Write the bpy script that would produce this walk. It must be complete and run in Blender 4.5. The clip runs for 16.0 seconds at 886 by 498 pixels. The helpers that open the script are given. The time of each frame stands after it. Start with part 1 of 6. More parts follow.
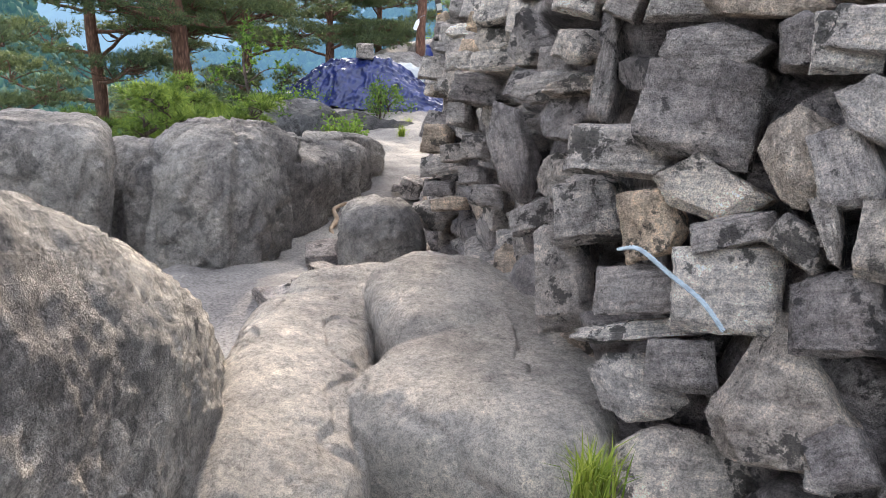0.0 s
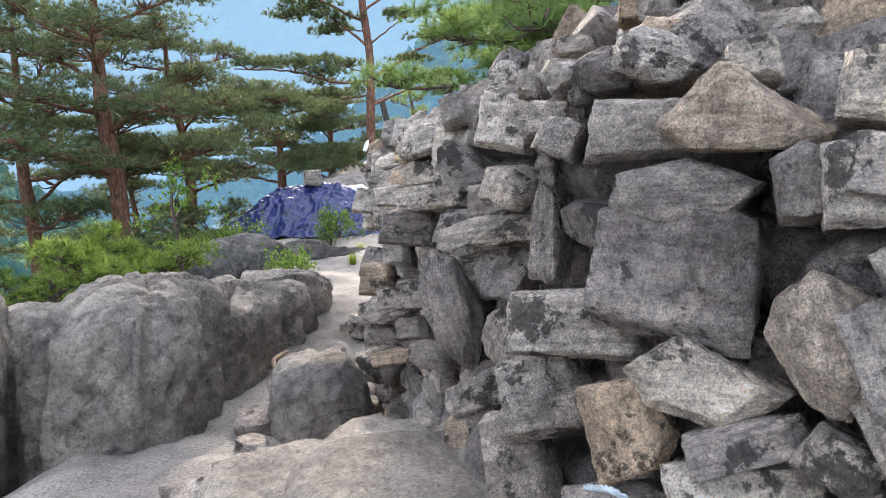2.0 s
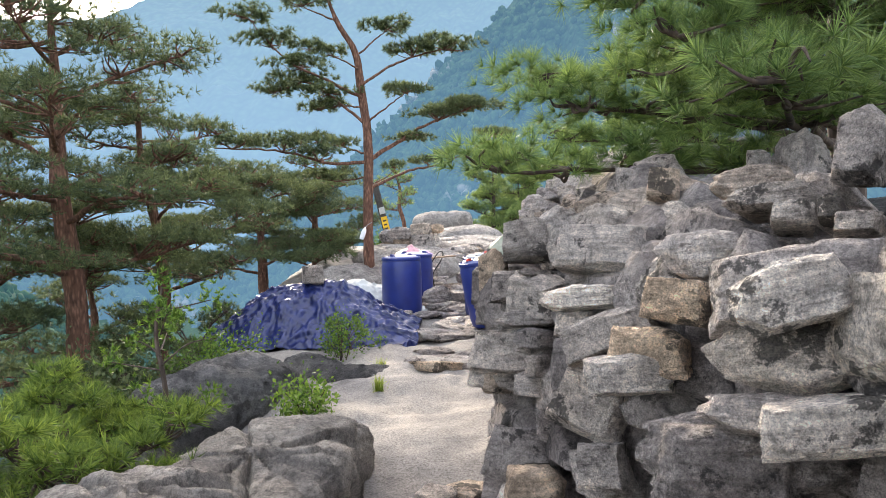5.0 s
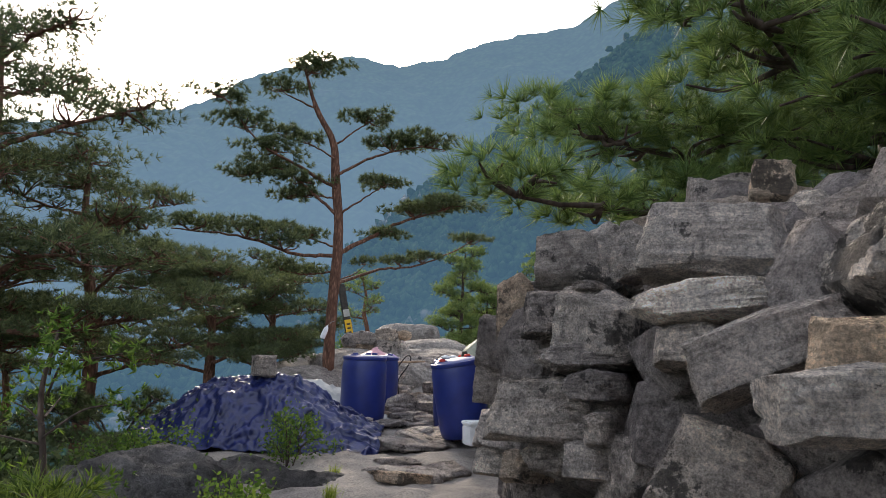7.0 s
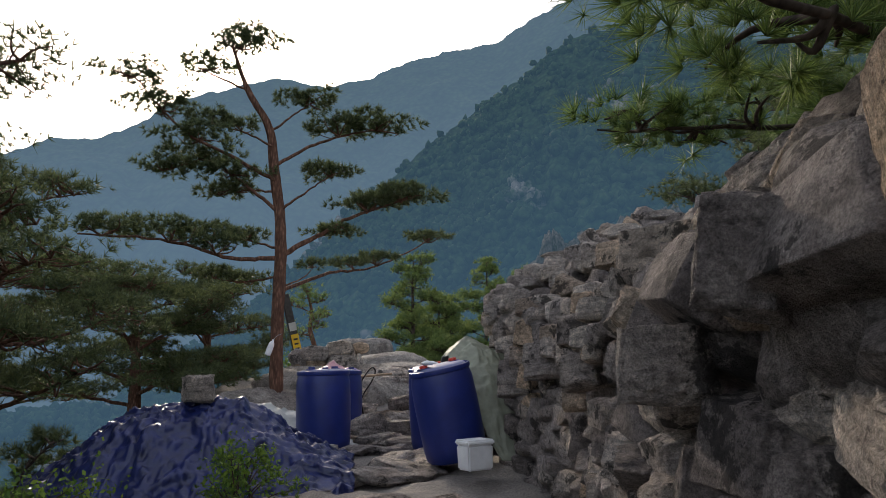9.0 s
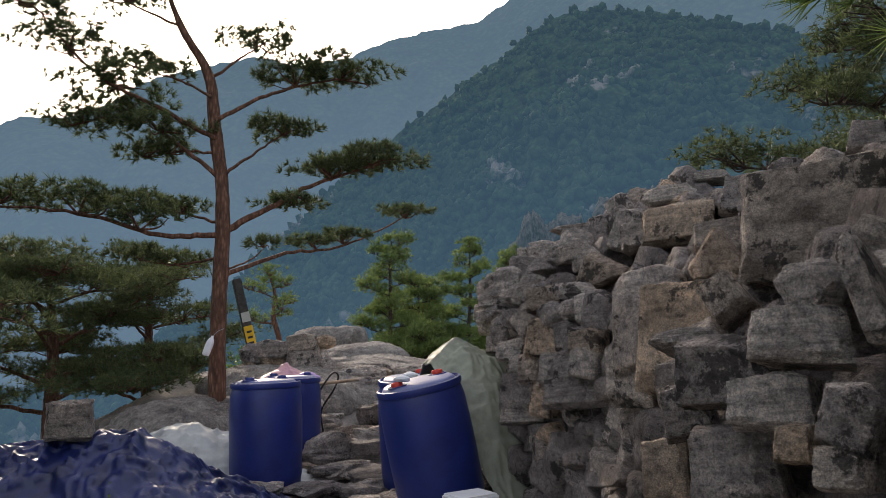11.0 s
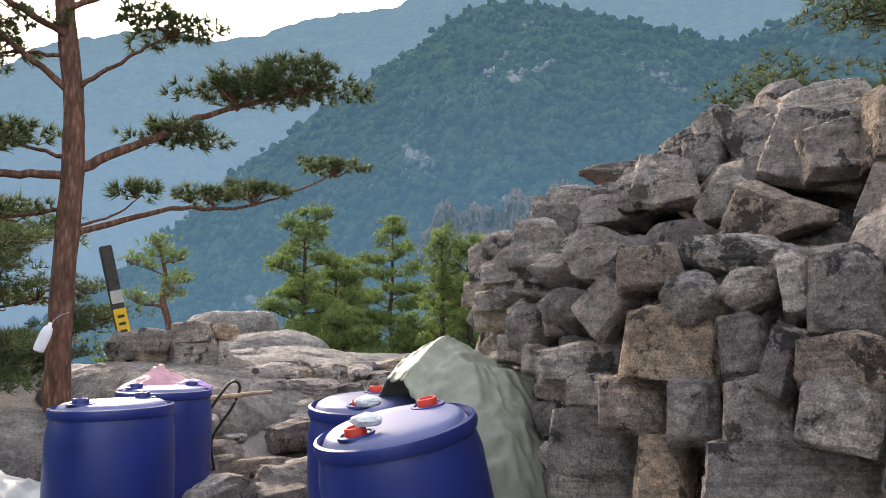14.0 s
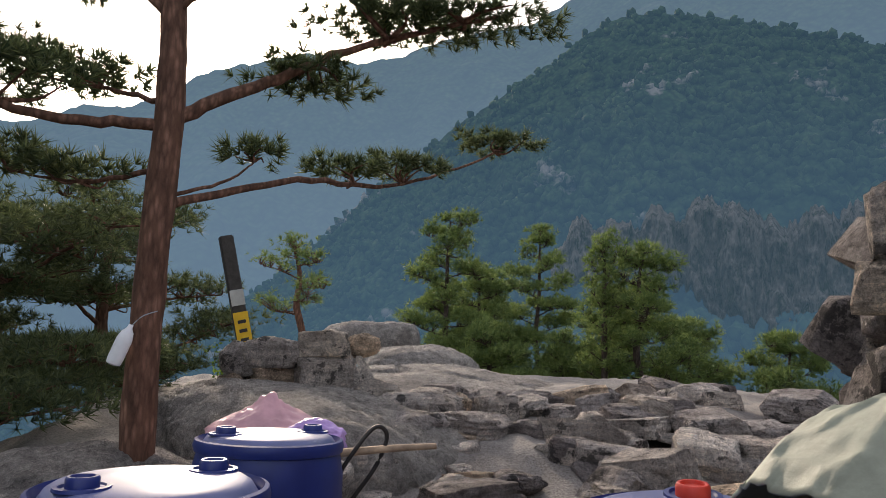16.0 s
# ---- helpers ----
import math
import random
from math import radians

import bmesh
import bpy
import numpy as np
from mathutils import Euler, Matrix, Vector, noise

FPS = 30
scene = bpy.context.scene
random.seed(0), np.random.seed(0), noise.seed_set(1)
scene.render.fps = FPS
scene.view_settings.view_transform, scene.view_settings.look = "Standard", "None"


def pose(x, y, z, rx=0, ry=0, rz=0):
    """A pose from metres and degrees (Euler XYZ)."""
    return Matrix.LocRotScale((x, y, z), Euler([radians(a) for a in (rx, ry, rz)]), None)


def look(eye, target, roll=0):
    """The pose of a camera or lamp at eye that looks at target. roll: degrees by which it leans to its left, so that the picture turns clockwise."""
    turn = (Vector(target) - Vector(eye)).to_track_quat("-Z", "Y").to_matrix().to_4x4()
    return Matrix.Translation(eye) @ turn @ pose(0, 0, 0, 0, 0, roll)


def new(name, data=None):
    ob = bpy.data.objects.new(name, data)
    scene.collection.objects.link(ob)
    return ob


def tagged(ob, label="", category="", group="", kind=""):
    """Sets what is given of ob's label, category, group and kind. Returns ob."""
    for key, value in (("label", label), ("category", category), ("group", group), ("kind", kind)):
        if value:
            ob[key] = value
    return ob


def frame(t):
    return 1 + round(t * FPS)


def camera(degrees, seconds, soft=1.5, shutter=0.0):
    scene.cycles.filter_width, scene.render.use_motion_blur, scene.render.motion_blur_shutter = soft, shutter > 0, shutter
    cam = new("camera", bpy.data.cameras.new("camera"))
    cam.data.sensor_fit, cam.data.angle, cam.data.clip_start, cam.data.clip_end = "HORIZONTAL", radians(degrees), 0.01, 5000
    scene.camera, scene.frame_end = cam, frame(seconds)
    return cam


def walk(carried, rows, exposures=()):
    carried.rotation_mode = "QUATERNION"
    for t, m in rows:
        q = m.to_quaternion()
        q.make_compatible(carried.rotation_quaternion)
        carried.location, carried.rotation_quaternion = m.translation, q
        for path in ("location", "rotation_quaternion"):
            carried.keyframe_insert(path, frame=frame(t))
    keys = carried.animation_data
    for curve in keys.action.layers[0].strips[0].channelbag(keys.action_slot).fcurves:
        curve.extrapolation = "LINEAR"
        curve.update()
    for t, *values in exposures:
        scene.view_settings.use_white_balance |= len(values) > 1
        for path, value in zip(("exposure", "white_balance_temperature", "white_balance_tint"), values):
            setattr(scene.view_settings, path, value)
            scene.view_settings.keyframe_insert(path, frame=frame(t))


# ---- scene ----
cam = camera(62.5, 16.0, 0.7)
PATH = [
    (0, (0.027, 0.036, 1.547), (0.069, 1.951, 0.971), 3.3),
    (0.5, (0.051, 0.059, 1.551), (0.137, 1.989, 1.032), 0.5),
    (1, (0.167, 0.169, 1.589), (0.304, 2.111, 1.128), -2.0),
    (1.5, (0.244, 0.327, 1.63), (0.405, 2.279, 1.225), -2.4),
    (2, (0.183, 0.567, 1.635), (0.3, 2.543, 1.346), -1.2),
    (2.5, (0.087, 0.889, 1.636), (0.08, 2.882, 1.463), 0.4),
    (3, (-0.069, 1.274, 1.662), (-0.257, 3.257, 1.486), 1.8),
    (3.5, (-0.314, 1.604, 1.655), (-0.669, 3.559, 1.427), 2.6),
    (4, (-0.466, 1.836, 1.689), (-0.865, 3.779, 1.439), 2.4),
    (4.5, (-0.455, 2.099, 1.761), (-0.521, 4.092, 1.606), 0.5),
    (5, (-0.486, 2.276, 1.786), (-0.257, 4.262, 1.708), -1.4),
    (5.2, (-0.482, 2.341, 1.772), (-0.178, 4.317, 1.703), -1.4),
    (7.3, (-0.518, 3.402, 1.375), (-0.165, 5.35, 1.662), 3.4),
    (7.5, (-0.566, 3.561, 1.342), (-0.187, 5.512, 1.568), 4.2),
    (8, (-0.581, 3.919, 1.336), (-0.158, 5.853, 1.617), 2.3),
    (8.5, (-0.603, 4.304, 1.264), (-0.124, 6.22, 1.576), -1.6),
    (8.7, (-0.613, 4.467, 1.279), (-0.125, 6.381, 1.595), -1.6),
    (10.8, (-0.136, 6.327, 1.518), (0.386, 8.239, 1.786), -1.5),
    (11, (-0.142, 6.492, 1.533), (0.405, 8.397, 1.795), -1.7),
    (11.5, (-0.086, 6.87, 1.605), (0.558, 8.749, 1.84), -1.2),
    (12, (-0.047, 7.201, 1.664), (0.695, 9.043, 1.9), -0.6),
    (12.5, (-0.018, 7.539, 1.67), (0.798, 9.349, 1.913), -0.5),
    (13, (0.065, 7.892, 1.662), (0.896, 9.695, 1.907), -0.5),
    (13.5, (0.089, 8.292, 1.621), (0.892, 10.108, 1.86), -0.6),
    (14, (0.174, 8.735, 1.611), (0.951, 10.565, 1.833), -0.8),
    (14.5, (0.234, 9.166, 1.623), (1.022, 10.988, 1.86), -0.8),
    (15, (0.328, 9.585, 1.59), (1.087, 11.412, 1.878), -0.1),
    (15.5, (0.343, 10.122, 1.584), (0.973, 11.996, 1.881), 0.6),
    (16, (0.37, 10.634, 1.629), (0.8, 12.569, 1.895), 1.3),
]
EXPOSURES = [(0.0, 1.80, 6230, 11), (1.0, 1.90, 6230, 11), (2.4, 1.85, 6230, 11), (3.2, 1.10, 6230, 11), (4.0, 1.75, 6430, 11), (5.2, 1.60, 6430, 11), (7.3, 0.47, 6380, 12), (8.0, 0.67, 6380, 12), (8.7, -0.08, 6380, 12), (10.8, 0.07, 6580, 14), (11.2, 0.17, 6580, 14),
             (12.0, 1.07, 6580, 14), (14.6, 1.07, 6580, 14), (15.4, 0.67, 6580, 14), (16.0, 0.17, 6580, 14)]
walk(cam, [(t, look(eye, target, roll)) for t, eye, target, roll in PATH], EXPOSURES)

# ---- world and sun ----
SUN_AZ, SUN_EL = -3.0, 24.0
world = bpy.data.worlds.new("world")
scene.world = world
world.use_nodes = True
wn, wl = world.node_tree.nodes, world.node_tree.links
sky = wn.new("ShaderNodeTexSky")
sky.sky_type, sky.sun_disc = "NISHITA", False
sky.sun_elevation, sky.sun_rotation = radians(SUN_EL), radians(SUN_AZ)
sky.air_density, sky.dust_density, sky.ozone_density = 1.0, 3.0, 1.0
veil = wn.new("ShaderNodeMix")  # thin bright cloud over the whole sky
veil.data_type, veil.blend_type = "RGBA", "ADD"
veil.inputs[0].default_value = 1.0
veil.inputs[7].default_value = (4.0, 3.92, 3.9, 1)
wl.new(sky.outputs["Color"], veil.inputs[6])
wl.new(veil.outputs[2], wn["Background"].inputs["Color"])
wn["Background"].inputs["Strength"].default_value = 0.13
sun = new("sun", bpy.data.lights.new("sun", "SUN"))
sun.data.energy, sun.data.angle, sun.data.color = 3.0, radians(3.0), (1.0, 0.86, 0.68)
sun_way = Vector((math.sin(radians(SUN_AZ)) * math.cos(radians(SUN_EL)), math.cos(radians(SUN_AZ)) * math.cos(radians(SUN_EL)), math.sin(radians(SUN_EL))))
sun.matrix_world = look(sun_way * 50, (0, 0, 0))


# ---- materials ----
def material(name, rough=0.8, metal=0.0, spec=0.3):
    m = bpy.data.materials.new(name)
    m.use_nodes = True
    b = m.node_tree.nodes["Principled BSDF"]
    b.inputs["Roughness"].default_value, b.inputs["Metallic"].default_value = rough, metal
    b.inputs["Specular IOR Level"].default_value = spec
    return m, m.node_tree.nodes, m.node_tree.links, b


def ramp(nodes, stops):
    r = nodes.new("ShaderNodeValToRGB")
    e = r.color_ramp.elements
    while len(e) < len(stops):
        e.new(0.5)
    for k, (p, c) in enumerate(stops):
        e[k].position, e[k].color = p, (*c, 1) if len(c) == 3 else c
    return r


def noise_tex(nodes, links, vec, scale, detail=5, rough=0.6, kind="NOISE"):
    n = nodes.new("ShaderNodeTexNoise" if kind == "NOISE" else "ShaderNodeTexVoronoi")
    n.inputs["Scale"].default_value = scale
    if kind == "NOISE":
        n.inputs["Detail"].default_value, n.inputs["Roughness"].default_value = detail, rough
    links.new(vec, n.inputs["Vector"])
    return n


def mix(nodes, links, fac, a, b, blend="MIX"):
    n = nodes.new("ShaderNodeMix")
    n.data_type, n.blend_type = "RGBA", blend
    for socket, v in ((n.inputs[0], fac), (n.inputs[6], a), (n.inputs[7], b)):
        if isinstance(v, (int, float)):
            socket.default_value = v
        elif isinstance(v, tuple):
            socket.default_value = (*v, 1)
        else:
            links.new(v, socket)
    return n.outputs[2]


def bump(nodes, links, bsdf, height, strength=0.5, dist=0.02, below=None):
    n = nodes.new("ShaderNodeBump")
    n.inputs["Strength"].default_value, n.inputs["Distance"].default_value = strength, dist
    links.new(height, n.inputs["Height"])
    if below:
        links.new(below.outputs[0], n.inputs["Normal"])
    links.new(n.outputs[0], bsdf.inputs["Normal"])
    return n


def rock_material(name, tones, lichen=0.35, dark=(0.03, 0.028, 0.027), vary=True, grain=210.0, bedding=0.0, cracks=0.0, blotch=1.0):
    """Granite: mottled tones, mineral grains, bedding streaks, cracks, black and pale lichen, pitted relief."""
    m, n, l, b = material(name, 0.88, 0, 0.25)
    geo, info = n.new("ShaderNodeNewGeometry"), n.new("ShaderNodeObjectInfo")
    pos, own = geo.outputs["Position"], n.new("ShaderNodeTexCoord").outputs["Object"]
    big = noise_tex(n, l, pos, 2.6, 7, 0.66)
    base = ramp(n, [(0.3, tones[0]), (0.5, tones[1]), (0.66, tones[2])])
    l.new(big.outputs["Fac"], base.inputs[0])
    col = base.outputs[0]
    if vary:
        tint = ramp(n, [(0.0, (0.5, 0.48, 0.5)), (0.18, (0.88, 0.86, 0.87)), (0.36, (1.2, 1.15, 1.08)), (0.5, (0.68, 0.66, 0.69)), (0.68, (1.35, 1.33, 1.31)), (0.84, (0.95, 0.92, 0.9)), (0.95, (1.2, 1.02, 0.82))])
        l.new(info.outputs["Random"], tint.inputs[0])
        col = mix(n, l, 1.0, col, tint.outputs[0], "MULTIPLY")
    worn = noise_tex(n, l, pos, 0.9, 8, 0.68)
    wr = ramp(n, [(0.4, (0.62, 0.6, 0.6)), (0.52, (1, 1, 1)), (0.62, (1.18, 1.16, 1.12))])
    l.new(worn.outputs["Fac"], wr.inputs[0])
    col = mix(n, l, 0.8, col, wr.outputs[0], "MULTIPLY")
    mid = noise_tex(n, l, pos, 17.0, 8, 0.8)
    mr = ramp(n, [(0.36, (0.34, 0.33, 0.33)), (0.47, (0.95, 0.95, 0.95)), (0.6, (1.45, 1.43, 1.4))])
    l.new(mid.outputs["Fac"], mr.inputs[0])
    col = mix(n, l, 0.62 * blotch, col, mr.outputs[0], "MULTIPLY")
    fine = noise_tex(n, l, pos, grain, 3, 0.75)
    fr = ramp(n, [(0.36, (0.45, 0.44, 0.44)), (0.5, (1, 1, 1)), (0.62, (1.4, 1.38, 1.36))])
    l.new(fine.outputs["Fac"], fr.inputs[0])
    col = mix(n, l, 0.6, col, fr.outputs[0], "MULTIPLY")
    speck = noise_tex(n, l, pos, 62.0, 6, 0.75)
    sr = ramp(n, [(0.38, (0.3, 0.29, 0.29)), (0.47, (0.95, 0.95, 0.95)), (0.58, (1.3, 1.29, 1.27))])
    l.new(speck.outputs["Fac"], sr.inputs[0])
    col = mix(n, l, 0.5, col, sr.outputs[0], "MULTIPLY")
    if bedding:
        mp = n.new("ShaderNodeMapping")
        mp.inputs["Scale"].default_value = (1.0, 1.0, 5.0)
        mp.inputs["Rotation"].default_value = (0.25, 0.3, 0)
        l.new(own, mp.inputs["Vector"])
        shift = n.new("ShaderNodeVectorMath")
        shift.operation = "ADD"
        l.new(mp.outputs[0], shift.inputs[0])
        l.new(info.outputs["Random"], shift.inputs[1])
        bed = noise_tex(n, l, shift.outputs[0], 1.6, 7, 0.7)
        br = ramp(n, [(0.38, (0.55, 0.53, 0.52)), (0.52, (1, 1, 1)), (0.66, (1.25, 1.22, 1.18))])
        l.new(bed.outputs["Fac"], br.inputs[0])
        col = mix(n, l, bedding, col, br.outputs[0], "MULTIPLY")
    patch = noise_tex(n, l, pos, 5.0, 10, 0.74)
    pr = ramp(n, [(0.56, (0, 0, 0)), (0.585, (1, 1, 1))])
    l.new(patch.outputs["Fac"], pr.inputs[0])
    sm = n.new("ShaderNodeMath")
    sm.operation, sm.inputs[1].default_value = "MULTIPLY", lichen
    l.new(pr.outputs[0], sm.inputs[0])
    col = mix(n, l, sm.outputs[0], col, dark)
    pale = noise_tex(n, l, pos, 5.5, 10, 0.8)
    pl = ramp(n, [(0.53, (0, 0, 0)), (0.62, (0.7, 0.7, 0.7))])
    l.new(pale.outputs["Fac"], pl.inputs[0])
    col = mix(n, l, pl.outputs[0], col, mix(n, l, 1.0, col, (1.65, 1.62, 1.58), "MULTIPLY"))
    if cracks:
        warp = noise_tex(n, l, pos, 5.0, 4, 0.6)
        mv = n.new("ShaderNodeVectorMath")
        mv.operation, mv.inputs[3].default_value = "SCALE", 0.16
        l.new(warp.outputs["Color"], mv.inputs[0])
        av = n.new("ShaderNodeVectorMath")
        l.new(pos, av.inputs[0])
        l.new(mv.outputs[0], av.inputs[1])
        cell = n.new("ShaderNodeTexVoronoi")
        cell.feature = "DISTANCE_TO_EDGE"
        cell.inputs["Scale"].default_value = 4.5
        l.new(av.outputs[0], cell.inputs["Vector"])
        cr = ramp(n, [(0.0, (0.12, 0.11, 0.11)), (0.035, (1, 1, 1))])
        l.new(cell.outputs["Distance"], cr.inputs[0])
        col = mix(n, l, cracks, col, cr.outputs[0], "MULTIPLY")
    l.new(col, b.inputs["Base Color"])
    first = bump(n, l, b, mid.outputs["Fac"], 1.0, 0.06)
    if bedding:
        first = bump(n, l, b, bed.outputs["Fac"], 0.8, 0.05, first)
    pits = noise_tex(n, l, pos, 75.0, 5, 0.7)
    first = bump(n, l, b, pits.outputs["Fac"], 0.9, 0.022, first)
    bump(n, l, b, fine.outputs["Fac"], 0.7, 0.008, first)
    return m


GRANITE = rock_material("weathered_granite", [(0.18, 0.165, 0.155), (0.3, 0.275, 0.25), (0.42, 0.38, 0.335)], 0.42, vary=False, cracks=0.25)
PALE_GRANITE = rock_material("worn_pale_granite", [(0.34, 0.31, 0.28), (0.46, 0.415, 0.365), (0.54, 0.49, 0.42)], 0.12, vary=False, blotch=0.7)
STONE = rock_material("wall_stone", [(0.36, 0.325, 0.3), (0.5, 0.46, 0.425), (0.6, 0.56, 0.52)], 0.8, bedding=0.75, cracks=0.3)
OUTCROP = rock_material("outcrop_granite", [(0.22, 0.2, 0.19), (0.33, 0.305, 0.28), (0.43, 0.395, 0.36)], 0.3, vary=False, cracks=0.2)
DARK_ROCK = rock_material("dark_lichen_rock_and_gap_shade", [(0.06, 0.06, 0.058), (0.11, 0.106, 0.105), (0.2, 0.19, 0.185)], 0.6, vary=False)


def ground_material():
    m, n, l, b = material("gritty_granite_ground", 0.92, 0, 0.2)
    pos = n.new("ShaderNodeNewGeometry").outputs["Position"]
    a = noise_tex(n, l, pos, 1.3, 6, 0.6)
    r = ramp(n, [(0.35, (0.16, 0.145, 0.135)), (0.5, (0.26, 0.238, 0.217)), (0.65, (0.35, 0.315, 0.275))])
    l.new(a.outputs["Fac"], r.inputs[0])
    g = noise_tex(n, l, pos, 70.0, 3, 0.7)
    gr = ramp(n, [(0.35, (0.5, 0.48, 0.46)), (0.55, (1, 1, 1)), (0.7, (1.3, 1.27, 1.2))])
    l.new(g.outputs["Fac"], gr.inputs[0])
    l.new(mix(n, l, 0.9, r.outputs[0], gr.outputs[0], "MULTIPLY"), b.inputs["Base Color"])
    p = noise_tex(n, l, pos, 18.0, 8, 0.7)
    bump(n, l, b, p.outputs["Fac"], 0.6, 0.03)
    return m


GROUND = ground_material()


def plain(name, colour, rough, metal=0.0, spec=0.4, vary=0.12, scale=8.0, relief=0.0, sheen=0.0):
    m, n, l, b = material(name, rough, metal, spec)
    pos = n.new("ShaderNodeNewGeometry").outputs["Position"]
    a = noise_tex(n, l, pos, scale, 6, 0.65)
    lo, hi = tuple(c * (1 - vary * 2) for c in colour), tuple(min(1, c * (1 + vary * 1.6)) for c in colour)
    r = ramp(n, [(0.32, lo), (0.68, hi)])
    l.new(a.outputs["Fac"], r.inputs[0])
    l.new(r.outputs[0], b.inputs["Base Color"])
    rr = n.new("ShaderNodeMapRange")
    rr.inputs["To Min"].default_value, rr.inputs["To Max"].default_value = max(0.05, rough - 0.12), min(1, rough + 0.12)
    l.new(a.outputs["Fac"], rr.inputs["Value"])
    l.new(rr.outputs[0], b.inputs["Roughness"])
    if relief:
        f = noise_tex(n, l, pos, scale * 4, 6, 0.7)
        bump(n, l, b, f.outputs["Fac"], relief, 0.01)
    return m


def bark_material(name, low, high):
    m, n, l, b = material(name, 0.9, 0, 0.2)
    pos = n.new("ShaderNodeNewGeometry").outputs["Position"]
    mp = n.new("ShaderNodeMapping")
    mp.inputs["Scale"].default_value = (1.0, 1.0, 0.28)
    l.new(pos, mp.inputs["Vector"])
    v = noise_tex(n, l, mp.outputs[0], 34.0, kind="VORONOI")
    a = noise_tex(n, l, mp.outputs[0], 22.0, 6, 0.7)
    r = ramp(n, [(0.3, low), (0.7, high)])
    l.new(a.outputs["Fac"], r.inputs[0])
    c = ramp(n, [(0.1, (1.1, 1.1, 1.1)), (0.55, (0.4, 0.38, 0.36))])
    l.new(v.outputs["Distance"], c.inputs[0])
    l.new(mix(n, l, 0.8, r.outputs[0], c.outputs[0], "MULTIPLY"), b.inputs["Base Color"])
    bump(n, l, b, v.outputs["Distance"], -0.8, 0.02)
    return m


def leaf_material(name, dark, light, glow=0.35):
    """Foliage: each needle or leaf takes a tone of its own, and lets light through."""
    m, n, l, b = material(name, 0.55, 0, 0.3)
    geo = n.new("ShaderNodeNewGeometry")
    r = ramp(n, [(0.0, dark), (0.6, tuple((a + c) / 2 for a, c in zip(dark, light))), (1.0, light)])
    l.new(geo.outputs["Random Per Island"], r.inputs[0])
    big = noise_tex(n, l, geo.outputs["Position"], 3.0, 4, 0.6)
    t = ramp(n, [(0.3, (0.6, 0.66, 0.6)), (0.7, (1.25, 1.18, 1.05))])
    l.new(big.outputs["Fac"], t.inputs[0])
    col = mix(n, l, 1.0, r.outputs[0], t.outputs[0], "MULTIPLY")
    l.new(col, b.inputs["Base Color"])
    tr = n.new("ShaderNodeBsdfTranslucent")
    l.new(col, tr.inputs["Color"])
    sh = n.new("ShaderNodeMixShader")
    sh.inputs[0].default_value = glow
    l.new(b.outputs[0], sh.inputs[1])
    l.new(tr.outputs[0], sh.inputs[2])
    l.new(sh.outputs[0], n["Material Output"].inputs["Surface"])
    return m


BARK = bark_material("red_pine_bark", (0.1, 0.055, 0.04), (0.3, 0.16, 0.11))
DARK_BARK = bark_material("grey_pine_bark", (0.05, 0.042, 0.038), (0.17, 0.125, 0.1))
NEEDLES = leaf_material("pine_needles", (0.045, 0.07, 0.035), (0.17, 0.2, 0.09), 0.42)
NEAR_NEEDLES = leaf_material("fresh_pine_needles", (0.06, 0.115, 0.035), (0.25, 0.34, 0.1), 0.32)
BRIGHT_NEEDLES = leaf_material("bright_pine_shoots", (0.045, 0.09, 0.02), (0.24, 0.32, 0.06), 0.45)
LEAVES = leaf_material("bright_shrub_leaves", (0.05, 0.11, 0.02), (0.2, 0.3, 0.05), 0.45)
FAR_NEEDLES = leaf_material("far_tree_needles", (0.09, 0.15, 0.05), (0.29, 0.36, 0.12), 0.45)
GRASS = leaf_material("grass_blades", (0.16, 0.24, 0.03), (0.45, 0.5, 0.1), 0.5)
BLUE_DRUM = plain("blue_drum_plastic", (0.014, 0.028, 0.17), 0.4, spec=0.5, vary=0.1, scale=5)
# The drums' blue plastic, lightened: part of the lids' glare is in the colour.
LID_GLARE = plain("drum_lid_with_painted_glare", (0.09, 0.11, 0.27), 0.46, spec=1.0, vary=0.1, scale=6)
BLUE_TARP = plain("blue_tarpaulin", (0.012, 0.02, 0.1), 0.34, spec=0.6, vary=0.25, scale=9, relief=0.3)
PALE_TARP = plain("grey_tarpaulin", (0.5, 0.51, 0.48), 0.55, spec=0.4, vary=0.1, scale=6, relief=0.2)
GREEN_TARP = plain("faded_green_tarpaulin", (0.3, 0.315, 0.24), 0.6, spec=0.35, vary=0.12, scale=7, relief=0.25)
WHITE_PLASTIC = plain("white_plastic", (0.78, 0.79, 0.8), 0.45, vary=0.05)
RED_PLASTIC = plain("red_plastic", (0.6, 0.05, 0.03), 0.45, vary=0.1)
PINK_PLASTIC = plain("pink_plastic_bag", (0.6, 0.33, 0.36), 0.35, spec=0.5, vary=0.1)
PURPLE_PLASTIC = plain("purple_plastic_bag", (0.5, 0.32, 0.66), 0.35, spec=0.5, vary=0.1)
DARK_METAL = plain("dark_rusty_metal", (0.05, 0.045, 0.042), 0.55, 0.5)
POST_PAINT = plain("dark_stained_post", (0.06, 0.055, 0.05), 0.7, vary=0.2, scale=14, relief=0.4)
YELLOW = plain("yellow_sign_paint", (0.8, 0.5, 0.02), 0.5, vary=0.05)
WOOD = plain("weathered_wood", (0.42, 0.3, 0.2), 0.8, vary=0.2, scale=14, relief=0.4)
ROPE = plain("grey_blue_rope", (0.3, 0.35, 0.38), 0.8, vary=0.2, scale=40)


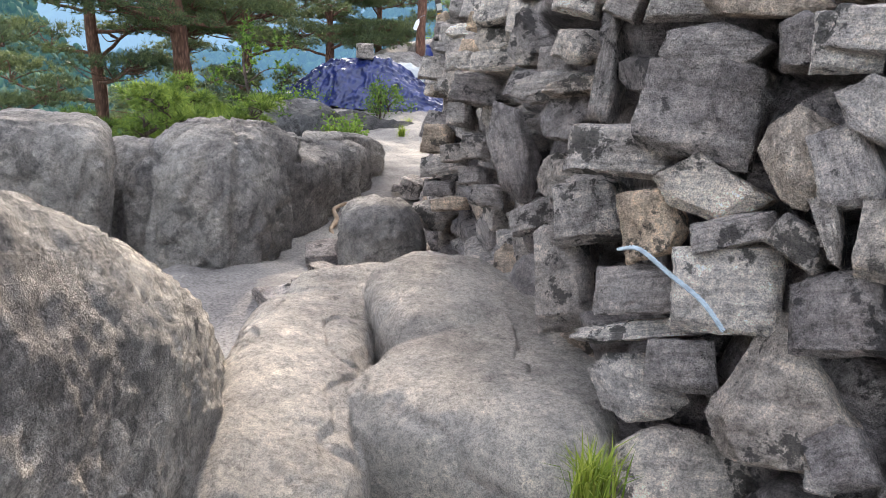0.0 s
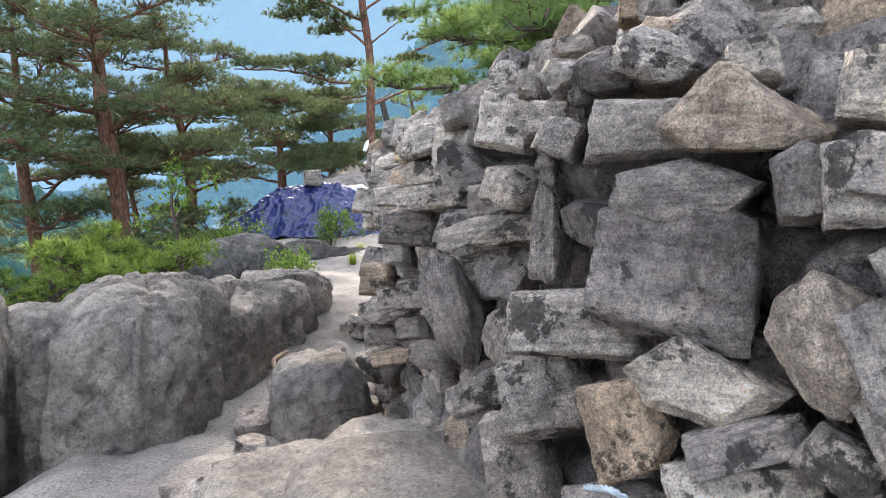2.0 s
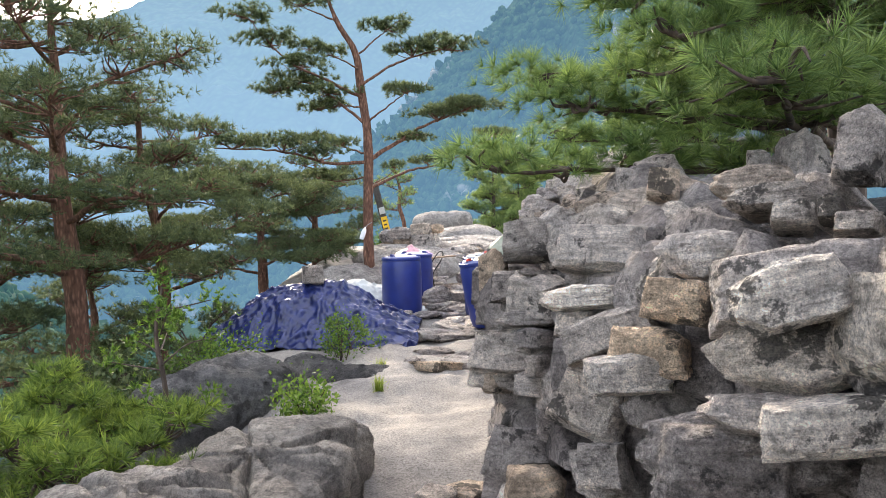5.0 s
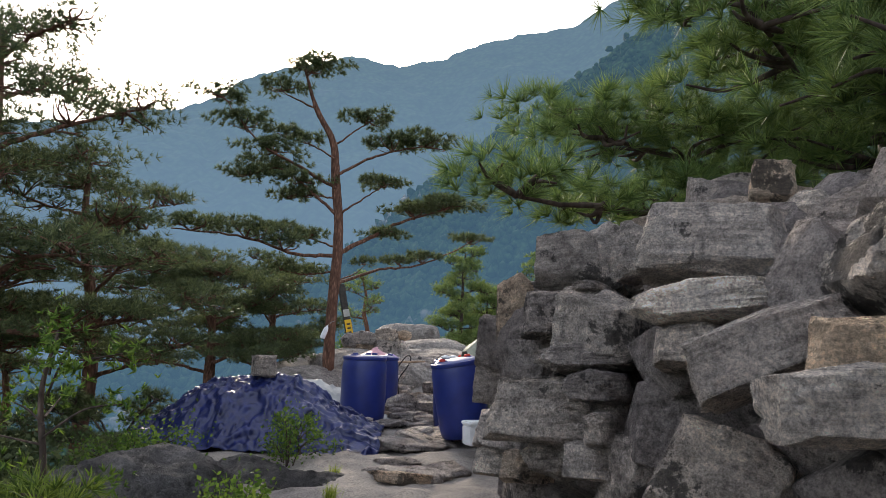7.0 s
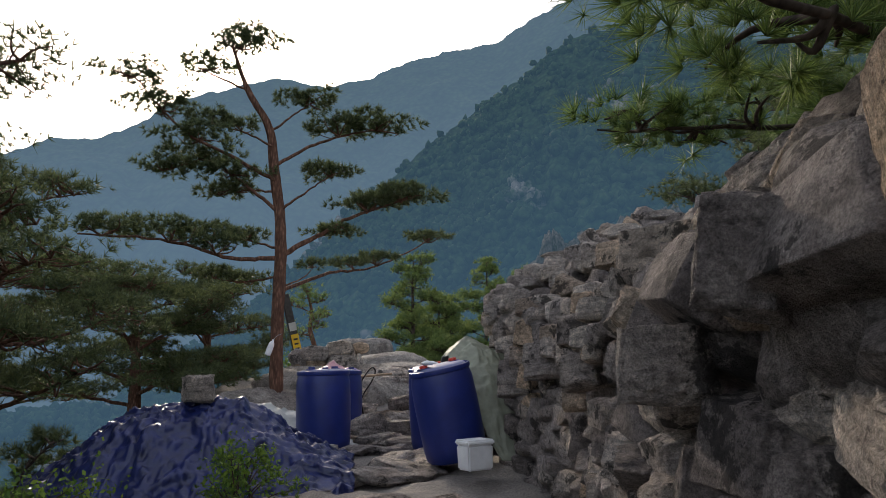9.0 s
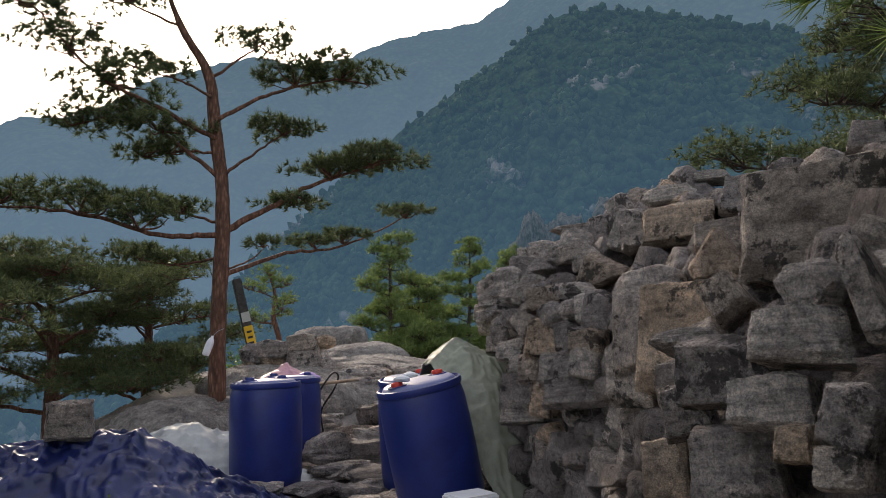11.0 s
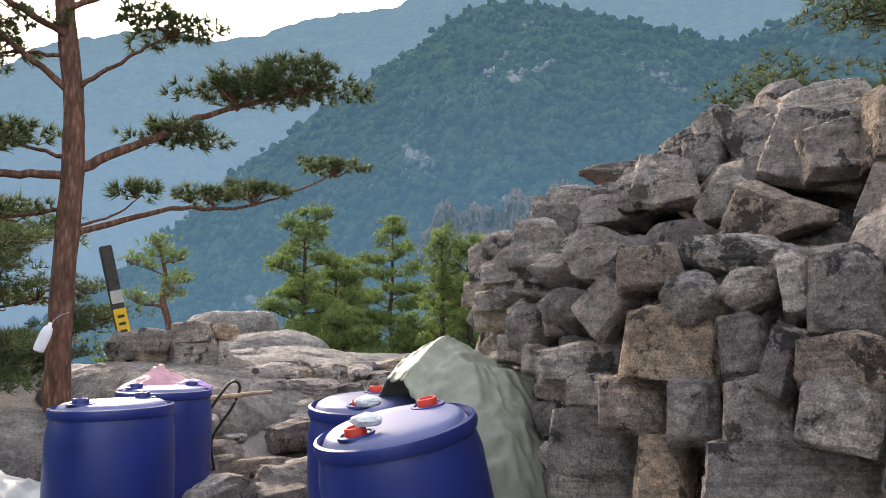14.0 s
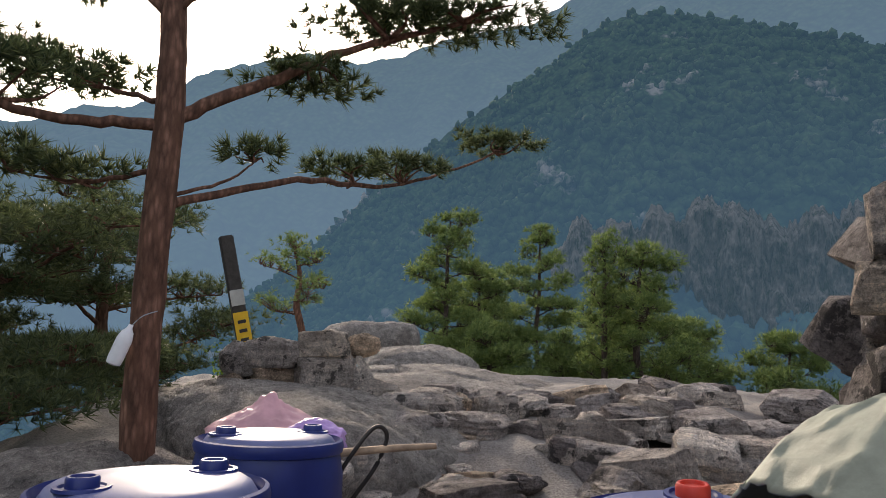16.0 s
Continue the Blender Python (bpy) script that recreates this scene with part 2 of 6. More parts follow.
def mountain_material(name, haze, fac, rocky=0.5, scale=0.05, low=None, height=300.0):
    """Wooded mountainside: crowns, bare rock on the steep parts; bluish haze is mixed in as the surface's own glow."""
    m, n, l, b = material(name, 0.95, 0, 0.1)
    geo = n.new("ShaderNodeNewGeometry")
    pos = geo.outputs["Position"]
    a = noise_tex(n, l, pos, scale, 8, 0.7)
    r = ramp(n, [(0.3, (0.02, 0.045, 0.02)), (0.55, (0.05, 0.09, 0.035)), (0.75, (0.1, 0.14, 0.05))])
    l.new(a.outputs["Fac"], r.inputs[0])
    # Crown cells: lighter middles, and the shade between crowns put into the colour.
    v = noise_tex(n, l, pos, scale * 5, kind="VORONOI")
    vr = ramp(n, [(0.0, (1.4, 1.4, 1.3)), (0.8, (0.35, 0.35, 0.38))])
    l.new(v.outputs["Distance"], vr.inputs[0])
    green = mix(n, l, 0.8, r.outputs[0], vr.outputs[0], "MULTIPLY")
    c = noise_tex(n, l, pos, scale * 0.28, 9, 0.62)
    cr = ramp(n, [(0.62, (0, 0, 0)), (0.66, (rocky, rocky, rocky))])
    l.new(c.outputs["Fac"], cr.inputs[0])
    l.new(mix(n, l, cr.outputs[0], green, (0.33, 0.3, 0.27)), b.inputs["Base Color"])
    bump(n, l, b, v.outputs["Distance"], -1.0, 3.0)
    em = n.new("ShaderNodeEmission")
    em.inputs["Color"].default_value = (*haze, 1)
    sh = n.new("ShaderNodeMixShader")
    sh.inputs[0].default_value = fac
    if low is not None:  # more of the painted haze towards the valley
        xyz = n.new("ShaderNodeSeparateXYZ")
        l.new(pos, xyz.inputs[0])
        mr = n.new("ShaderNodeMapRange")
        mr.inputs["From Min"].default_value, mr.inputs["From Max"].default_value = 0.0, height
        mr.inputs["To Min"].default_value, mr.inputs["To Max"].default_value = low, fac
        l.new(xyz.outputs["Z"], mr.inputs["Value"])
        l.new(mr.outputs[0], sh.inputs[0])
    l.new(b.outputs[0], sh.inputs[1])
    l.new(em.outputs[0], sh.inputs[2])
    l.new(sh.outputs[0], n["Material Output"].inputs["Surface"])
    return m


# ---- mesh helpers ----
def lattice(p, seed=0):
    """Smooth value noise in -1..1 for an array of points."""
    i = np.floor(p).astype(np.int64)
    f = p - i
    f = f * f * (3 - 2 * f)
    out = np.zeros(len(p))
    for dx in (0, 1):
        for dy in (0, 1):
            for dz in (0, 1):
                h = ((i[:, 0] + dx) * 73856093) ^ ((i[:, 1] + dy) * 19349663) ^ ((i[:, 2] + dz) * 83492791) ^ (seed * 2654435761)
                h = (h ^ (h >> 13)) * 1274126177 & 0x7FFFFFFF
                h = (h ^ (h >> 11)) % 65536 / 32767.5 - 1
                w = (f[:, 0] if dx else 1 - f[:, 0]) * (f[:, 1] if dy else 1 - f[:, 1]) * (f[:, 2] if dz else 1 - f[:, 2])
                out += w * h
    return out


def fbm(p, scale, octaves=5, gain=0.5, seed=0):
    p = np.asarray(p, float) * scale
    total, amp = np.zeros(len(p)), 1.0
    for k in range(octaves):
        total += amp * lattice(p + 17.3 * k, seed + k)
        p, amp = p * 2.03, amp * gain
    return total


def mesh_from(name, verts, faces, smooth=True, sharp=None):
    me = bpy.data.meshes.new(name)
    me.from_pydata(np.asarray(verts).tolist() if not isinstance(verts, list) else verts, [], np.asarray(faces).tolist() if not isinstance(faces, list) else faces)
    me.update()
    if smooth:
        me.shade_smooth()
        if sharp:
            me.set_sharp_from_angle(angle=radians(sharp))
    return me


def mesh_of(name, bm, smooth=True, sharp=40):
    me = bpy.data.meshes.new(name)
    bm.to_mesh(me)
    bm.free()
    if smooth:
        me.shade_smooth()
        me.set_sharp_from_angle(angle=radians(sharp))
    return me


def part(name, data, material, parent=None, label=""):
    """Links a mesh (or bmesh) as one object under a thing or a part."""
    if isinstance(data, bmesh.types.BMesh):
        data = mesh_of(name, data)
    if material and not data.materials:
        data.materials.append(material)
    ob = new(name, data)
    ob.parent = parent
    return tagged(ob, label)


def thing(name, m, label, category, group="", kind=""):
    ob = new(name)
    ob.empty_display_size = 0.1
    ob.matrix_world = m
    return tagged(ob, label, category, group, kind)


def grid_faces(nu, nv, wrap=False):
    """Quads of a grid whose vertex (i, j) has index i * nv + j."""
    i, j = np.meshgrid(np.arange(nu - 1), np.arange(nv if wrap else nv - 1), indexing="ij")
    i, j = i.ravel(), j.ravel()
    k = (j + 1) % nv
    return np.stack([i * nv + j, (i + 1) * nv + j, (i + 1) * nv + k, i * nv + k], 1)


def tube_arrays(points, radii, sides=8):
    """Rings round a line of points: verts and quads, with the end closed to a tip."""
    pts = np.asarray(points, float)
    d = np.gradient(pts, axis=0)
    d /= np.linalg.norm(d, axis=1)[:, None] + 1e-9
    up = np.where(np.abs(d[:, 2:3]) < 0.9, np.array([[0, 0, 1.0]]), np.array([[1.0, 0, 0]]))
    a = np.cross(d, up)
    a /= np.linalg.norm(a, axis=1)[:, None] + 1e-9
    b = np.cross(d, a)
    ang = np.linspace(0, 2 * math.pi, sides, endpoint=False)
    ring = np.cos(ang)[None, :, None] * a[:, None, :] + np.sin(ang)[None, :, None] * b[:, None, :]
    v = pts[:, None, :] + ring * np.asarray(radii, float)[:, None, None]
    return v.reshape(-1, 3), grid_faces(len(pts), sides, True)


def smooth_line(points, n=24):
    """A Catmull-Rom line through the points."""
    p = np.asarray(points, float)
    p = np.vstack([2 * p[0] - p[1], p, 2 * p[-1] - p[-2]])
    out = []
    for k in range(1, len(p) - 2):
        for u in np.linspace(0, 1, n, endpoint=False):
            out.append(0.5 * (2 * p[k] + (p[k + 1] - p[k - 1]) * u + (2 * p[k - 1] - 5 * p[k] + 4 * p[k + 1] - p[k + 2]) * u ** 2 + (3 * p[k] - p[k - 1] - 3 * p[k + 1] + p[k + 2]) * u ** 3))
    out.append(p[-2])
    return np.array(out)


def tube(points, radii, sides=8, n=8):
    line = smooth_line(points, n) if n else np.asarray(points, float)
    r = np.interp(np.linspace(0, 1, len(line)), np.linspace(0, 1, len(radii)), radii)
    v, f = tube_arrays(line, r, sides)
    f = f.tolist() + [list(range(sides))[::-1], list(range(len(v) - sides, len(v)))]
    return mesh_from("tube", v, f, True, 60)


# Valley floor, with the same haze glow mixed into its surface.
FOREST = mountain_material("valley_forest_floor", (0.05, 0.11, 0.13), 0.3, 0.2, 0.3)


# ---- ground ----
def ground_z(x, y):
    """Height of the trodden ground: a rocky ledge that falls away to the valley."""
    x, y = np.asarray(x, float), np.asarray(y, float)
    mid = np.interp(y, [-6, 0, 1.5, 3, 4.5, 5.5, 7, 8.5, 10, 12, 13.5, 15, 16.5, 18, 20, 23, 25, 28, 33], [0.0, 0.12, 0.22, 0.2, 0.08, 0.1, 0.27, 0.3, 0.36, 0.47, 0.55, 0.8, 1.05, 1.1, 1.15, 1.1, 0.6, -1.0, -4.0])
    edge = np.interp(y, [-6, 0, 3, 5, 7, 8, 10, 12, 14, 18, 24], [-1.2, -1.2, -1.5, -1.4, -1.0, -1.0, -1.9, -1.6, -1.2, -1.0, -0.8])
    out = np.clip(edge - x, 0, None)
    z = mid - np.clip(out, 0, 1.2) * 0.5 - np.clip(out - 1.2, 0, None) * 1.5
    right = np.clip(x - 6.5, 0, None)
    return np.maximum(z - right * 0.7 - np.clip(y - 27, 0, None) * 0.9, -60)


def build_ground():
    xs = np.concatenate([[-3000, -900, -300, -120, -60, -34, -22, -15, -10, -7], np.arange(-5, -2, 0.1), np.arange(-2, 3, 0.045), np.arange(3, 8, 0.12), [9, 12, 17, 26, 45, 90, 300, 900, 3000]])
    ys = np.concatenate([[-3000, -900, -300, -90, -40, -20, -12], np.arange(-8, -1, 0.25), np.arange(-1, 14, 0.05), np.arange(14, 26, 0.1), [27, 29, 32, 36, 42, 52, 70, 110, 200, 500, 1200, 3000]])
    gx, gy = np.meshgrid(xs, ys, indexing="ij")
    x, y = gx.ravel(), gy.ravel()
    z = ground_z(x, y)
    p = np.stack([x, y, z], 1)
    near = (np.abs(x) < 9) & (np.abs(y) < 27)
    z = z + np.where(near, 0.07 * fbm(p, 1.1, 5, 0.5, 3) + 0.02 * fbm(p, 6, 3, 0.5, 5), 0)
    p[:, 2] = z
    me = mesh_from("ground", p, grid_faces(len(xs), len(ys)))
    me.materials.append(GROUND)
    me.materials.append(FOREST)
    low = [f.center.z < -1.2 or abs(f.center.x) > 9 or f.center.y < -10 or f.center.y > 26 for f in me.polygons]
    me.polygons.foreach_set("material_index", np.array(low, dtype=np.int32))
    return tagged(part("ground", me, None), "gritty granite ledge with sand and worn bedrock", "ground", kind="structure")


ground = build_ground()


# ---- mountains ----
def ridge(name, label, profile, dist, foot, mat, rough=0.06, seed=1, spread=(-75, 85), rows=90, cols=420, crowns=0, crown_size=4.0):
    """A mountainside as seen over the valley: crest heights in degrees over compass angles, falling towards the viewer to its foot."""
    az = np.linspace(spread[0], spread[1], cols)
    el = np.interp(az, [a for a, e in profile], [e for a, e in profile])
    u = np.linspace(0, 1, rows)
    A, U = np.meshgrid(az, u, indexing="ij")
    E = np.repeat(el[:, None], rows, 1)
    top = dist * np.tan(np.radians(E))
    r = dist * (1 - 0.62 * U)
    z = (top - foot) * (1 - U) ** 1.15 + foot
    x, y = r * np.sin(np.radians(A)), r * np.cos(np.radians(A))
    p = np.stack([x.ravel(), y.ravel(), z.ravel()], 1)
    calm = np.clip(U.ravel() * 4, 0.12, 1)
    p[:, 2] += dist * rough * calm * fbm(p, 6.0 / dist, 6, 0.55, seed) * 0.6
    gully = np.abs(fbm(np.stack([A.ravel() * 0.35, U.ravel() * 0.9, 0 * U.ravel()], 1), 1.0, 4, 0.5, seed + 9))
    p[:, 2] -= dist * rough * 0.8 * calm * (1 - np.clip(gully * 2, 0, 1)) * 0.4
    p[:, 2] += 0.0028 * dist * fbm(p, 90.0 / dist, 3, 0.7, seed + 4)
    ob = part(name, mesh_from(name, p, grid_faces(cols, rows)), mat)
    tagged(ob, label, "mountain", kind="structure")
    return p.reshape(cols, rows, 3)


HAZE_FAR = mountain_material("hazed_far_mountain", (0.15, 0.24, 0.34), 0.55, 0.1, 0.02, 0.72, 560.0)
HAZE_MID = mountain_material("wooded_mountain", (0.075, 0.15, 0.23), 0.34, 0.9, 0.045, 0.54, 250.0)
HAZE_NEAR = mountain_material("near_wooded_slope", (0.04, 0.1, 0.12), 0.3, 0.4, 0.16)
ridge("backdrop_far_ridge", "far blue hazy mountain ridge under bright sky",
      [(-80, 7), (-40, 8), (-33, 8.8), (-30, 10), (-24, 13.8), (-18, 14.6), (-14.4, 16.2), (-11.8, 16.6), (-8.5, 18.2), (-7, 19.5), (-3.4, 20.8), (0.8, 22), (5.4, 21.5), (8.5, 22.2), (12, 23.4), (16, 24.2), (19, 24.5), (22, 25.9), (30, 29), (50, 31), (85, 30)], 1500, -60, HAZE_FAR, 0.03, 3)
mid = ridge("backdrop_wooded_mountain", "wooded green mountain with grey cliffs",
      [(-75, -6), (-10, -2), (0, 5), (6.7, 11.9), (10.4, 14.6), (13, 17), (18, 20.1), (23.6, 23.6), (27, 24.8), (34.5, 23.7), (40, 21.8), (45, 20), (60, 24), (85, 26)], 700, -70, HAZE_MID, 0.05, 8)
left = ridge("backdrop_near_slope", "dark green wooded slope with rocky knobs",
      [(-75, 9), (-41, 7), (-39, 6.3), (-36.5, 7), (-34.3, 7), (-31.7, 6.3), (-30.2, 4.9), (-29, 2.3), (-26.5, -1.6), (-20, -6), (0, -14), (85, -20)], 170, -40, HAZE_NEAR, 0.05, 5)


def far_woods(name, label, slope, count, size, mat, seed, u0=0.0, u1=0.8):
    """Tree crowns standing on a slope, joined, as a wood nobody could count."""
    rng = np.random.default_rng(seed)
    bm = bmesh.new()
    bmesh.ops.create_icosphere(bm, subdivisions=1, radius=1)
    bv, bf = np.array([v.co for v in bm.verts]), np.array([[v.index for v in f.verts] for f in bm.faces])
    bm.free()
    cols, rows, _ = slope.shape
    ci, ri = rng.integers(1, cols - 1, count), rng.integers(int(rows * u0), int(rows * u1), count)
    base = slope[ci, ri] + rng.normal(0, size * 0.5, (count, 3)) * np.array([1, 1, 0.1])
    s = size * rng.uniform(0.5, 1.1, count)
    jig = 1 + 0.28 * rng.normal(0, 1, (count, len(bv), 1))
    v = bv[None] * jig * np.array([1, 1, 1.15]) * s[:, None, None] + base[:, None, :] + np.array([0, 0, 0.35]) * s[:, None, None]
    f = bf[None] + (np.arange(count) * len(bv))[:, None, None]
    ob = part(name, mesh_from(name, v.reshape(-1, 3), f.reshape(-1, 3)), mat)
    tagged(ob, label, "woods", kind="stuff")


def cliff():
    """A band of bare grey crags, split into columns, standing out of the wooded mountainside."""
    az, u = np.linspace(20.5, 46, 420), np.linspace(0, 1, 40)
    A, U = np.meshgrid(az, u, indexing="ij")
    a, w = A.ravel(), U.ravel()
    flat = np.stack([a, 0 * a, 0 * a], 1)
    top = np.interp(a, [20.5, 22, 25, 29, 34, 42, 46], [6.5, 8.5, 10.2, 10.3, 10.8, 10.2, 10.5]) + 1.2 * fbm(flat, 0.7, 5, 0.6, 3)
    low = np.interp(a, [20.5, 24, 30, 34, 36, 46], [5.6, 5.6, 4.6, 1.5, 1.0, 2.5]) + 1.1 * fbm(flat, 0.8, 4, 0.6, 6)
    el = top + (low - top) * w
    r = 412 - 16 * w + 7 * fbm(np.stack([a * 1.0, el * 0.4, 0 * a], 1), 0.9, 6, 0.7, 9) + 25 * np.clip(1 - w * 9, 0, 1) + 14 * np.clip(w * 8 - 7, 0, 1)
    p = np.stack([r * np.sin(np.radians(a)), r * np.cos(np.radians(a)), 1.6 + r * np.tan(np.radians(el))], 1)
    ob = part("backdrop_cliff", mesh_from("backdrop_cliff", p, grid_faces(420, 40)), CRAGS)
    tagged(ob, "bare grey cliff band on the wooded mountainside", "cliff", kind="structure")


def crag_material():
    m, n, l, b = material("hazy_grey_crags", 0.95, 0, 0.1)
    pos = n.new("ShaderNodeNewGeometry").outputs["Position"]
    mp = n.new("ShaderNodeMapping")
    mp.inputs["Scale"].default_value = (1, 1, 0.25)
    l.new(pos, mp.inputs["Vector"])
    a = noise_tex(n, l, mp.outputs[0], 0.2, 8, 0.75)
    r = ramp(n, [(0.4, (0.045, 0.065, 0.035)), (0.47, (0.18, 0.165, 0.15)), (0.62, (0.36, 0.325, 0.3))])
    l.new(a.outputs["Fac"], r.inputs[0])
    l.new(r.outputs[0], b.inputs["Base Color"])
    bump(n, l, b, a.outputs["Fac"], 1.0, 4.0)
    # Bluish haze before the crags, put in as the rock's own glow.
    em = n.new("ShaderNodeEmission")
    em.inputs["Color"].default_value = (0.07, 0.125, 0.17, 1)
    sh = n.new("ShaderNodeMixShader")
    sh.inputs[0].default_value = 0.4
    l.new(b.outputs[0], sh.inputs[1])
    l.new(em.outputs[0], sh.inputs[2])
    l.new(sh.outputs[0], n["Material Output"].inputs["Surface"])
    return m


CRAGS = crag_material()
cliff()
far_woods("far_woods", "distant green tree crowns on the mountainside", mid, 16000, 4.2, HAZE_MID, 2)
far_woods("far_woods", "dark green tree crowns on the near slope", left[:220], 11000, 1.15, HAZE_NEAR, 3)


# ---- boulders ----
def ball(subdivisions):
    bm = bmesh.new()
    bmesh.ops.create_icosphere(bm, subdivisions=subdivisions, radius=1)
    v, f = np.array([v.co for v in bm.verts]), np.array([[v.index for v in f.verts] for f in bm.faces])
    bm.free()
    return v, f


BALL5, BALL6, BALL7, BALL8 = ball(5), ball(6), ball(7), ball(8)


def boulder(label, centre, half, turn=(0, 0, 0), mat=None, seed=1, boxy=0.6, lump=0.16, groove=0.0, detail=BALL6, name="boulder", crack=0.5):
    """A weathered boulder: a rounded block with swells, hollows, cracks and optional grooves down its flanks."""
    v, f = detail
    p = 2.0 / boxy
    s = v / np.sum(np.abs(v) ** p, axis=1)[:, None] ** (1.0 / p)
    half = np.array(half, float)
    q = s * half
    n = v / half
    n /= np.linalg.norm(n, axis=1)[:, None]
    size = float(np.mean(half))
    d = lump * size * fbm(q + seed * 3.7, 0.9 / size, 5, 0.42, seed)
    c = np.abs(fbm(q * np.array([1, 1, 0.6]) + seed, 1.6 / size, 3, 0.55, seed + 20))
    d -= crack * 0.1 * size * np.clip(1 - c * 9, 0, 1)
    if groove:
        g = np.abs(fbm(np.stack([np.arctan2(q[:, 1], q[:, 0]) * 1.3, q[:, 2] * 0.25, 0 * q[:, 0]], 1) + seed, 1.0, 2, 0.5, seed + 31))
        d -= groove * size * np.clip(1 - g * 4, 0, 1)
    grit = 0.3 if mat is PALE_GRANITE else 0.8  # trodden rock is worn smooth
    d += grit * (0.014 * fbm(q, 7, 3, 0.6, seed + 7) + 0.012 * fbm(q, 26, 3, 0.7, seed + 8))
    q = q + n * d[:, None]
    ob = part(name, mesh_from(name, q, f), mat or GRANITE)
    ob.matrix_world = pose(*centre, *turn)
    return tagged(ob, label, "boulder")


boulder("big slanting granite boulder, speckled grey and tan", (-1.45, 0.68, 0.52), (1.0, 1.95, 1.02), (-27, 4, 2), GRANITE, 44, 0.42, 0.05, detail=BALL8, crack=0.0)
boulder("pale worn granite slab with a rounded back", (-0.42, 2.25, 0.08), (0.3, 0.95, 0.42), (0, 8, 4), PALE_GRANITE, 6, 0.6, 0.06, detail=BALL7, crack=0.3)
boulder("pale worn granite step with a rounded edge", (0.42, 2.42, 0.1), (0.44, 0.74, 0.46), (2, -2, -28), PALE_GRANITE, 9, 0.32, 0.045, detail=BALL7, crack=0.3)
boulder("pale granite block lying on the step", (0.14, 2.75, 0.4), (0.34, 0.45, 0.2), (2, 0, 16), PALE_GRANITE, 12, 0.6, 0.07, crack=0.2)
boulder("pale flat granite rock between the slabs", (-0.28, 3.25, 0.24), (0.3, 0.32, 0.16), (4, -6, 25), PALE_GRANITE, 13, 0.5, 0.12, detail=BALL5)
boulder("pale flat granite rock below the wall", (0.05, 3.5, 0.25), (0.26, 0.3, 0.18), (0, 5, -15), PALE_GRANITE, 14, 0.5, 0.12, detail=BALL5)
boulder("tall grooved granite boulder beside the path", (-1.34, 4.8, 0.0), (0.5, 0.68, 0.88), (-3, 2, -12), GRANITE, 15, 0.62, 0.07, 0.15, BALL7, crack=0.4)
boulder("long grooved granite boulder along the path", (-1.08, 6.1, 0.0), (0.5, 1.15, 0.6), (-3, 0, -12), GRANITE, 16, 0.34, 0.07, 0.14, BALL7, crack=0.4)
boulder("tall dark granite boulder above the drop", (-2.3, 4.3, 0.0), (0.4, 0.5, 0.96), (0, 4, 20), GRANITE, 18, 0.34, 0.12, detail=BALL6)
boulder("rounded boulder wedged behind others", (-1.88, 5.0, 0.0), (0.46, 0.5, 0.74), (0, 0, 30), GRANITE, 19, 0.6, 0.1, detail=BALL6)
boulder("granite hump beneath the pine", (-0.55, 14.9, 0.3), (0.9, 0.9, 0.72), (0, 0, 30), OUTCROP, 28, 0.65, 0.1)
boulder("small round granite boulder on the path", (-0.25, 4.2, 0.3), (0.24, 0.26, 0.27), (0, 0, 20), GRANITE, 21, 0.7, 0.1, detail=BALL5)
boulder("dark lichened rock under the blue tarpaulin", (-1.7, 8.6, 0.0), (0.75, 0.5, 0.6), (0, 0, 12), DARK_ROCK, 24, 0.55, 0.2)
boulder("dark lichened rock below the tarpaulin edge", (-0.75, 9.6, -0.05), (0.7, 0.5, 0.42), (0, 0, -10), DARK_ROCK, 27, 0.55, 0.2)
boulder("sloping granite hump behind the drums", (0.55, 16.3, 0.75), (1.1, 1.5, 0.55), (4, 6, 30), OUTCROP, 30, 0.7, 0.08)
boulder("broad smooth granite outcrop", (2.2, 19.5, 0.5), (2.2, 2.6, 0.75), (4, 2, -10), OUTCROP, 33, 0.6, 0.08, detail=BALL7)
boulder("rounded granite outcrop at the ledge's end", (2.3, 21.5, 1.0), (1.0, 0.9, 0.6), (0, 0, 30), OUTCROP, 36, 0.6, 0.1)
boulder("flat-topped granite block on the far edge", (2.05, 24.0, 1.6), (0.85, 0.7, 0.45), (0, -4, 10), OUTCROP, 39, 0.5, 0.1)

